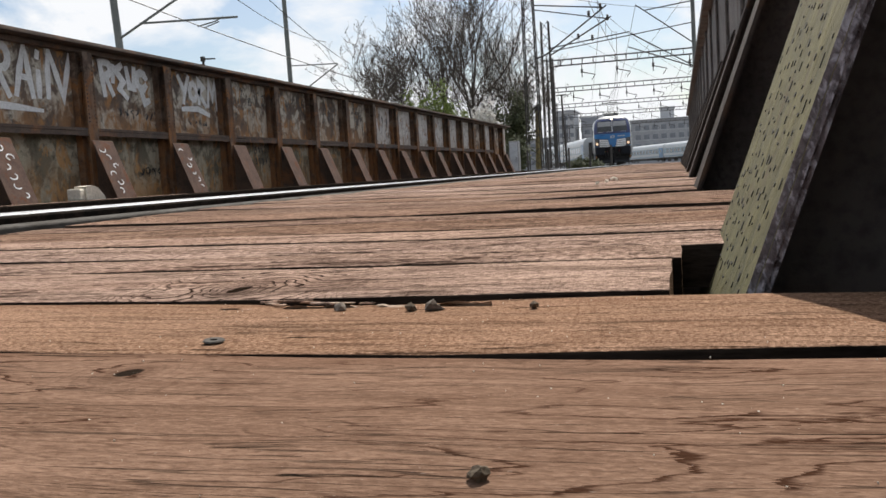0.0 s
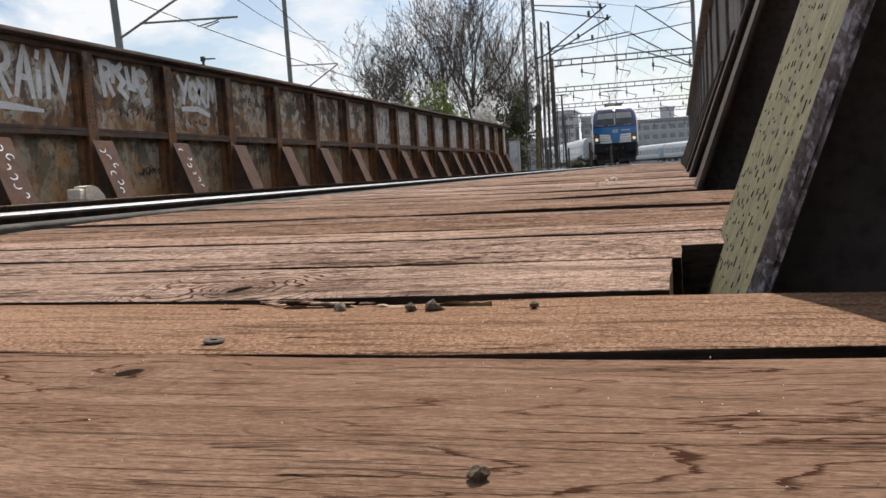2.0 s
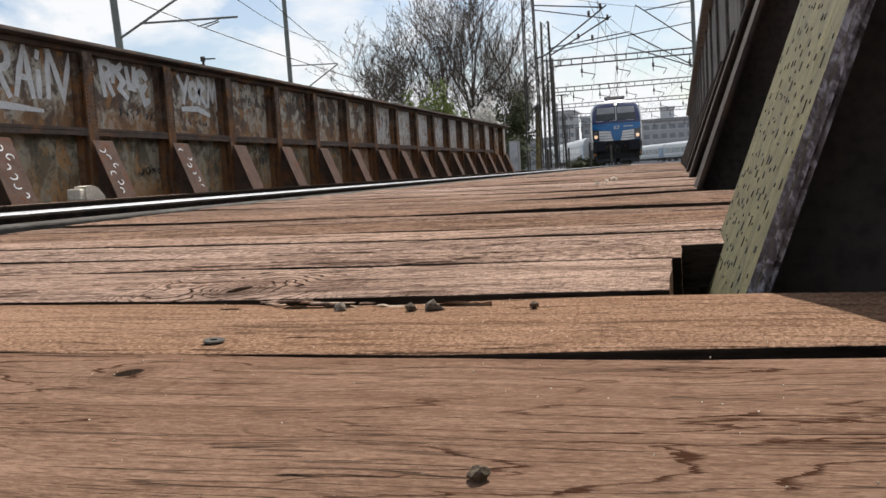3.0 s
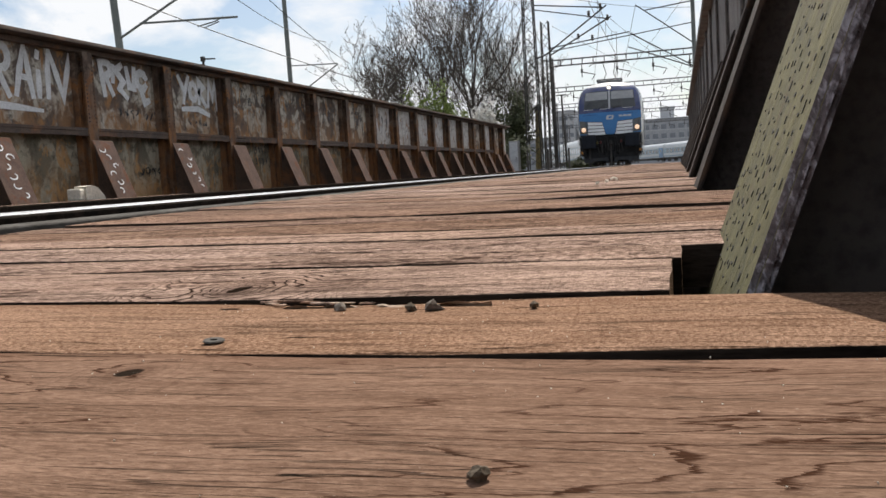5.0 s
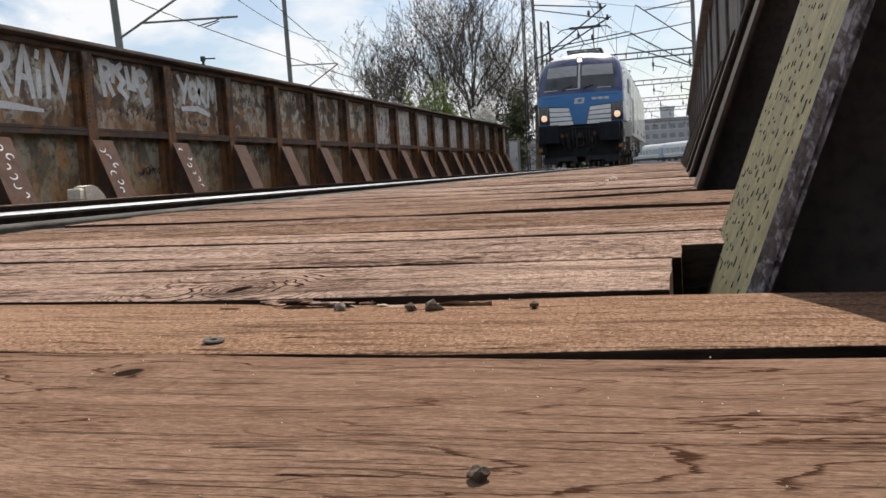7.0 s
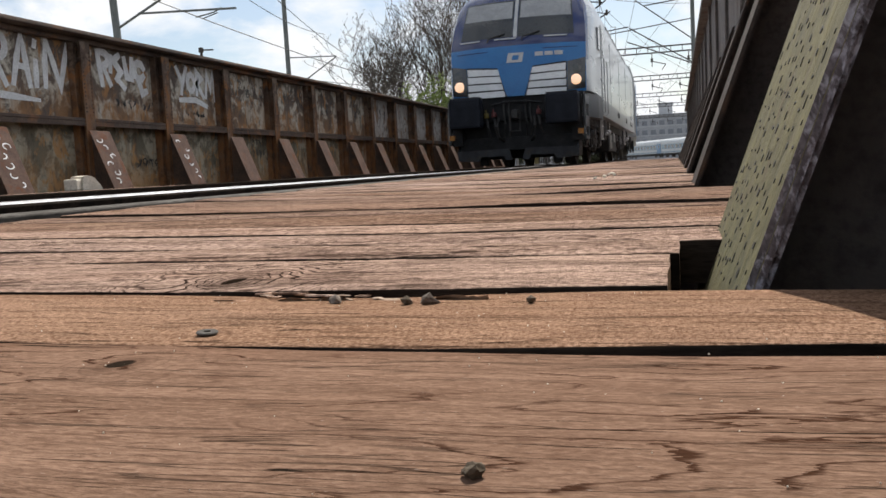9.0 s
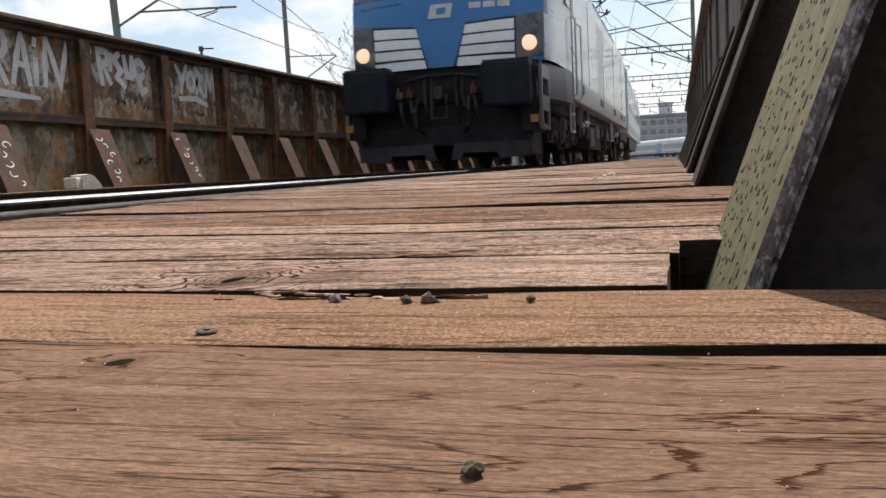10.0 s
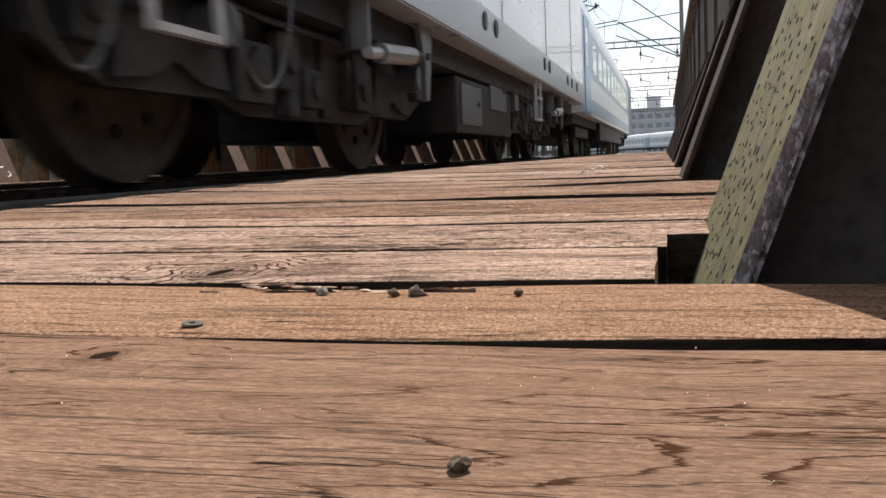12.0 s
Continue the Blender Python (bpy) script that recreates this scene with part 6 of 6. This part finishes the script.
tag("graffiti", 9.22, 10.22, 1.22, 1.69, [
    [(0.06, 0.12), (0.03, 0.6), (0.0, 0.98)], curl(0.08, 0.80, 0.12, 0.18, 110, -80), [(0.10, 0.6), (0.22, 0.15)],
    [(0.42, 0.95), (0.30, 0.80), (0.44, 0.52), (0.34, 0.30)], [(0.38, 0.3), (0.50, 0.10)], [(0.52, 0.90), (0.56, 0.42), (0.66, 0.40), (0.68, 0.92)],
    curl(0.84, 0.62, 0.11, 0.22, 20, 330), [(0.80, 0.4), (0.88, 0.02), (0.98, 0.10)], [(0.26, 0.9), (0.24, 0.5)]],
    0.098, M_SPRAY, "white sprayed scrawl")
tag("graffiti", 10.93, 11.95, 1.14, 1.68, [
    [(0.0, 0.95), (0.14, 0.55), (0.26, 0.98)], [(0.14, 0.55), (0.10, 0.28)], curl(0.36, 0.60, 0.09, 0.22, 0, 340), [(0.50, 0.3), (0.52, 0.9), (0.64, 0.75), (0.52, 0.6), (0.68, 0.25)],
    [(0.74, 0.25), (0.80, 0.92), (0.88, 0.5), (0.96, 0.92), (1.0, 0.2)], [(0.05, 0.12), (0.45, 0.16), (0.75, 0.02)]],
    0.086, M_SPRAY, "white sprayed scrawl")
tag("graffiti", 7.3, 8.19, 1.02, 1.10, [[(0.0, 0.9), (0.55, 0.5), (0.98, 0.1)], [(0.0, 0.3), (0.6, 0.2), (0.98, 0.1)]], 0.05, M_SPRAY, "long white sprayed slash")
tag("graffiti", 8.72, 8.82, 1.16, 1.27, [[(0.3, 0.0), (0.4, 1.0)]], 0.07, M_SPRAY, "white sprayed dot")
r5 = random.Random(41)


def scribble(y0, y1, z0, z1, letters):
    """A row of quick bent marks that read as no letters."""
    out = []
    for k in range(letters):
        a = (k + 0.5) / letters
        h = 0.42 / letters
        walk_ = [(a + r5.uniform(-h, h), r5.uniform(0.05, 0.95)) for _ in range(4)]
        line = []
        for p, q in zip(walk_, walk_[1:]):
            line += [(p[0] + (q[0] - p[0]) * u + h * 0.3 * math.sin(math.pi * u), p[1] + (q[1] - p[1]) * u + 0.12 * math.sin(math.pi * u)) for u in (0, 0.33, 0.66)]
        out.append(line + [walk_[-1]])
        if r5.random() < 0.6:
            out.append(curl(a, r5.uniform(0.3, 0.6), h * r5.uniform(0.4, 0.9), r5.uniform(0.15, 0.3), r5.uniform(0, 360), r5.uniform(400, 560), 7))
    tag("graffiti", y0, y1, z0, z1, out, 0.013, M_SPRAYDARK, "thin black sprayed scribble")


for y0, y1, z0, z1, letters in ((9.50, 9.98, 1.00, 1.14, 4), (10.05, 10.48, 1.00, 1.13, 4), (9.82, 10.36, 0.27, 0.42, 4), (13.02, 13.74, 0.40, 0.55, 6), (13.02, 13.70, 0.56, 0.72, 6),
                                (11.10, 11.60, 0.98, 1.06, 4), (12.65, 13.6, 1.30, 1.62, 4), (14.3, 15.2, 1.35, 1.64, 4), (15.9, 16.7, 1.15, 1.62, 3), (17.5, 18.3, 1.10, 1.62, 3), (19.2, 19.9, 1.1, 1.6, 3)):
    scribble(y0, y1, z0, z1, letters)
# pale curls sprayed on the nearest leaning brackets
for k, y in ((0, 7.14), (1, 8.77), (2, 10.40)):
    r2 = random.Random(k)
    for i in range(6):
        c = (y + r2.uniform(-0.08, 0.08), 0.12 + 0.095 * i)
        bm = bmesh.new()
        a0, rr = r2.uniform(0, 6), r2.uniform(0.6, 1.1)
        ribbon(bm, [(c[0] + 0.05 * rr * math.cos(q), c[1] + 0.03 * rr * math.sin(q)) for q in np.linspace(a0, a0 + r2.uniform(2.2, 5.0), 8)], 0.012, 0, 0.002)
        for v in bm.verts:
            v.co.x += LEFT_FOOT - 0.40 * v.co.z + 0.0015
        part("graffiti", bm, M_SPRAY, left_girder, "pale sprayed curl")

# ---------------------------------------------------------------- small things
def loose(name, bm, material, x, y, z, rz, label, category, group=""):
    ob = thing(name, bm, material, label, category, group)
    ob.matrix_basis = pose(x, y, z, 0, 0, rz)
    return ob


loose("stone_block", box(-0.07, 0.07, -0.055, 0.055, 0, 0.12, bevel=0.02), M_PALESTONE, -5.93, 7.645, 0.034, 12, "cream limestone block on the far ledge", "stone block", "stone blocks")
loose("stone_block", prism([(-0.115, 0), (0.155, 0), (0.125, 0.05), (0.05, 0.125), (-0.02, 0.150), (-0.105, 0.140)], "x", -0.09, 0.08), M_PALESTONE, -5.92, 7.835, 0.034, -8, "cream limestone block with a broken sloping end on the far ledge", "stone block", "stone blocks")

T0, T1 = top_at(1, -0.05) - 0.0002, top_at(2, -0.13) - 0.0002
loose("pebble", rock(1, 0.0027, 0.0024, 0.0017, 0.6), M_STONE, -0.0481, 0.1939, T0, 20, "small round grey pebble on the broad plank", "pebble", "pebbles")
loose("pebble", rock(2, 0.0034, 0.0034, 0.0029, 0.6, 1), M_STONE, -0.1425, 0.447, T1, 0, "dark angular pebble on the orange plank", "pebble", "pebbles")
loose("pebble", rock(5, 0.0054, 0.0042, 0.0036, 0.7, 1), M_CHIP, -0.1300, 0.448, T1, 40, "dark angular pebble with a pale top on the orange plank", "pebble", "pebbles")
loose("pebble", rock(7, 0.0036, 0.0032, 0.0024, 0.7, 1), M_STONE, -0.0760, 0.449, T1, 70, "dark small pebble on the orange plank", "pebble", "pebbles")
loose("pebble", rock(9, 0.0042, 0.0034, 0.0024, 0.7, 1), M_CHIP, -0.1860, 0.453, T1, 10, "pale-topped small pebble on the orange plank", "pebble", "pebbles")
washer = bmesh.new()
_r = [[washer.verts.new((r * math.cos(q), r * math.sin(q), z)) for q in (2 * math.pi * k / 28 for k in range(28))]
      for r, z in ((0.0018, 0.0), (0.0047, 0.0), (0.0052, 0.0006), (0.0047, 0.0011), (0.0018, 0.0011))]
for a, b in zip(_r, _r[1:] + _r[:1]):
    for k in range(28):
        washer.faces.new((a[k], a[(k + 1) % 28], b[(k + 1) % 28], b[k]))
wob = loose("washer", washer, M_STEEL, -0.2145, 0.3640, T1, 0, "small dull grey metal washer on the orange plank", "washer")
wob.matrix_basis = pose(-0.2145, 0.3640, top_at(2, -0.2145) + 0.0002, 4, 2, 25)
rg = random.Random(31)
for i in range(9):
    loose("pebble", rock(20 + i, rg.uniform(0.006, 0.012), rg.uniform(0.006, 0.010), 0.005, 0.4, 1), M_PALESTONE, -0.285 + rg.uniform(-0.03, 0.03), 3.2 + 0.14 * i + rg.uniform(-0.03, 0.03), 0.004, 0, "tiny cream stone chip on the deck", "pebble", "stone chips")
# mineral grit in the timber; its pale specks stand in for glints
bm = bmesh.new()
for i in range(300):
    x, y = rg.uniform(-0.40, 0.20), rg.choice((rg.uniform(0.17, 0.325), rg.uniform(0.35, 0.49), rg.uniform(0.52, 1.4)))
    if x > -0.01 and 0.49 < y < 0.8:
        continue
    bmesh.ops.create_icosphere(bm, subdivisions=1, radius=rg.uniform(0.00012, 0.00042), matrix=Matrix.Translation((x, y, top_at(1 if y < 0.33 else 2 if y < 0.5 else 3 if y < 0.67 else 4, x))))
thing("grit", bm, M_PALESTONE, "pale mineral grit over the planks, standing in for glints", "grit", kind="stuff")
# splinters along the orange plank's far edge
for i, (x, y, a, ln) in enumerate(((-0.235, 0.487, 6, 0.05), (-0.205, 0.476, -8, 0.03))):
    loose("splinter", box(-ln / 3, ln / 3, -0.0012, 0.0012, 0, 0.0012, bevel=0.0004), M_DECK, x, y, top_at(2 if y < 0.5 else 3, x), a, "thin torn wood splinter on the plank", "splinter", "splinters")

# torn chips lying where the orange plank's edge has split
r4 = random.Random(12)
for i in range(8):
    x, y = r4.uniform(-0.25, -0.13), r4.uniform(0.466, 0.486)
    loose("wood_chip", rock(50 + i, r4.uniform(0.003, 0.009), r4.uniform(0.0012, 0.003), r4.uniform(0.0005, 0.0010), 0.5, 1), M_OAK if i % 3 else M_PALEWOOD, x, y,
          top_at(2, x) - 0.0002, r4.uniform(-12, 12), "pale torn wood chip on the orange plank", "wood chip", "wood chips")


# ---------------------------------------------------------------- what moves
def front_y(t):
    return 68.84 - 5.713 * t


def on_track(y, a, b):
    """Pose of a vehicle whose end stands at y and whose bogies stand a and b behind it."""
    p, q = Vector((track_x(y + a), y + a)), Vector((track_x(y + b), y + b))
    d = (q - p).normalized()
    o = p - d * a
    return pose(o.x, o.y, RAIL_TOP, 0, 0, math.degrees(math.atan2(-d.x, d.y)))


def motions():
    half = [0.5 * i for i in range(25)]
    tenth = [0.1 * i for i in range(121)]
    walk(loco, [(t, on_track(front_y(t), 4.55, 13.35)) for t in half])
    for axle, y in wheelsets:
        walk(axle, [(t, pose(0, y, 0.622, math.degrees(5.713 * t / 0.622))) for t in tenth])
    for i, c in enumerate(coaches):
        walk(c, [(t, on_track(front_y(t) + 18.15 + 26.5 * i, 3.3, 22.7)) for t in half])


motions()
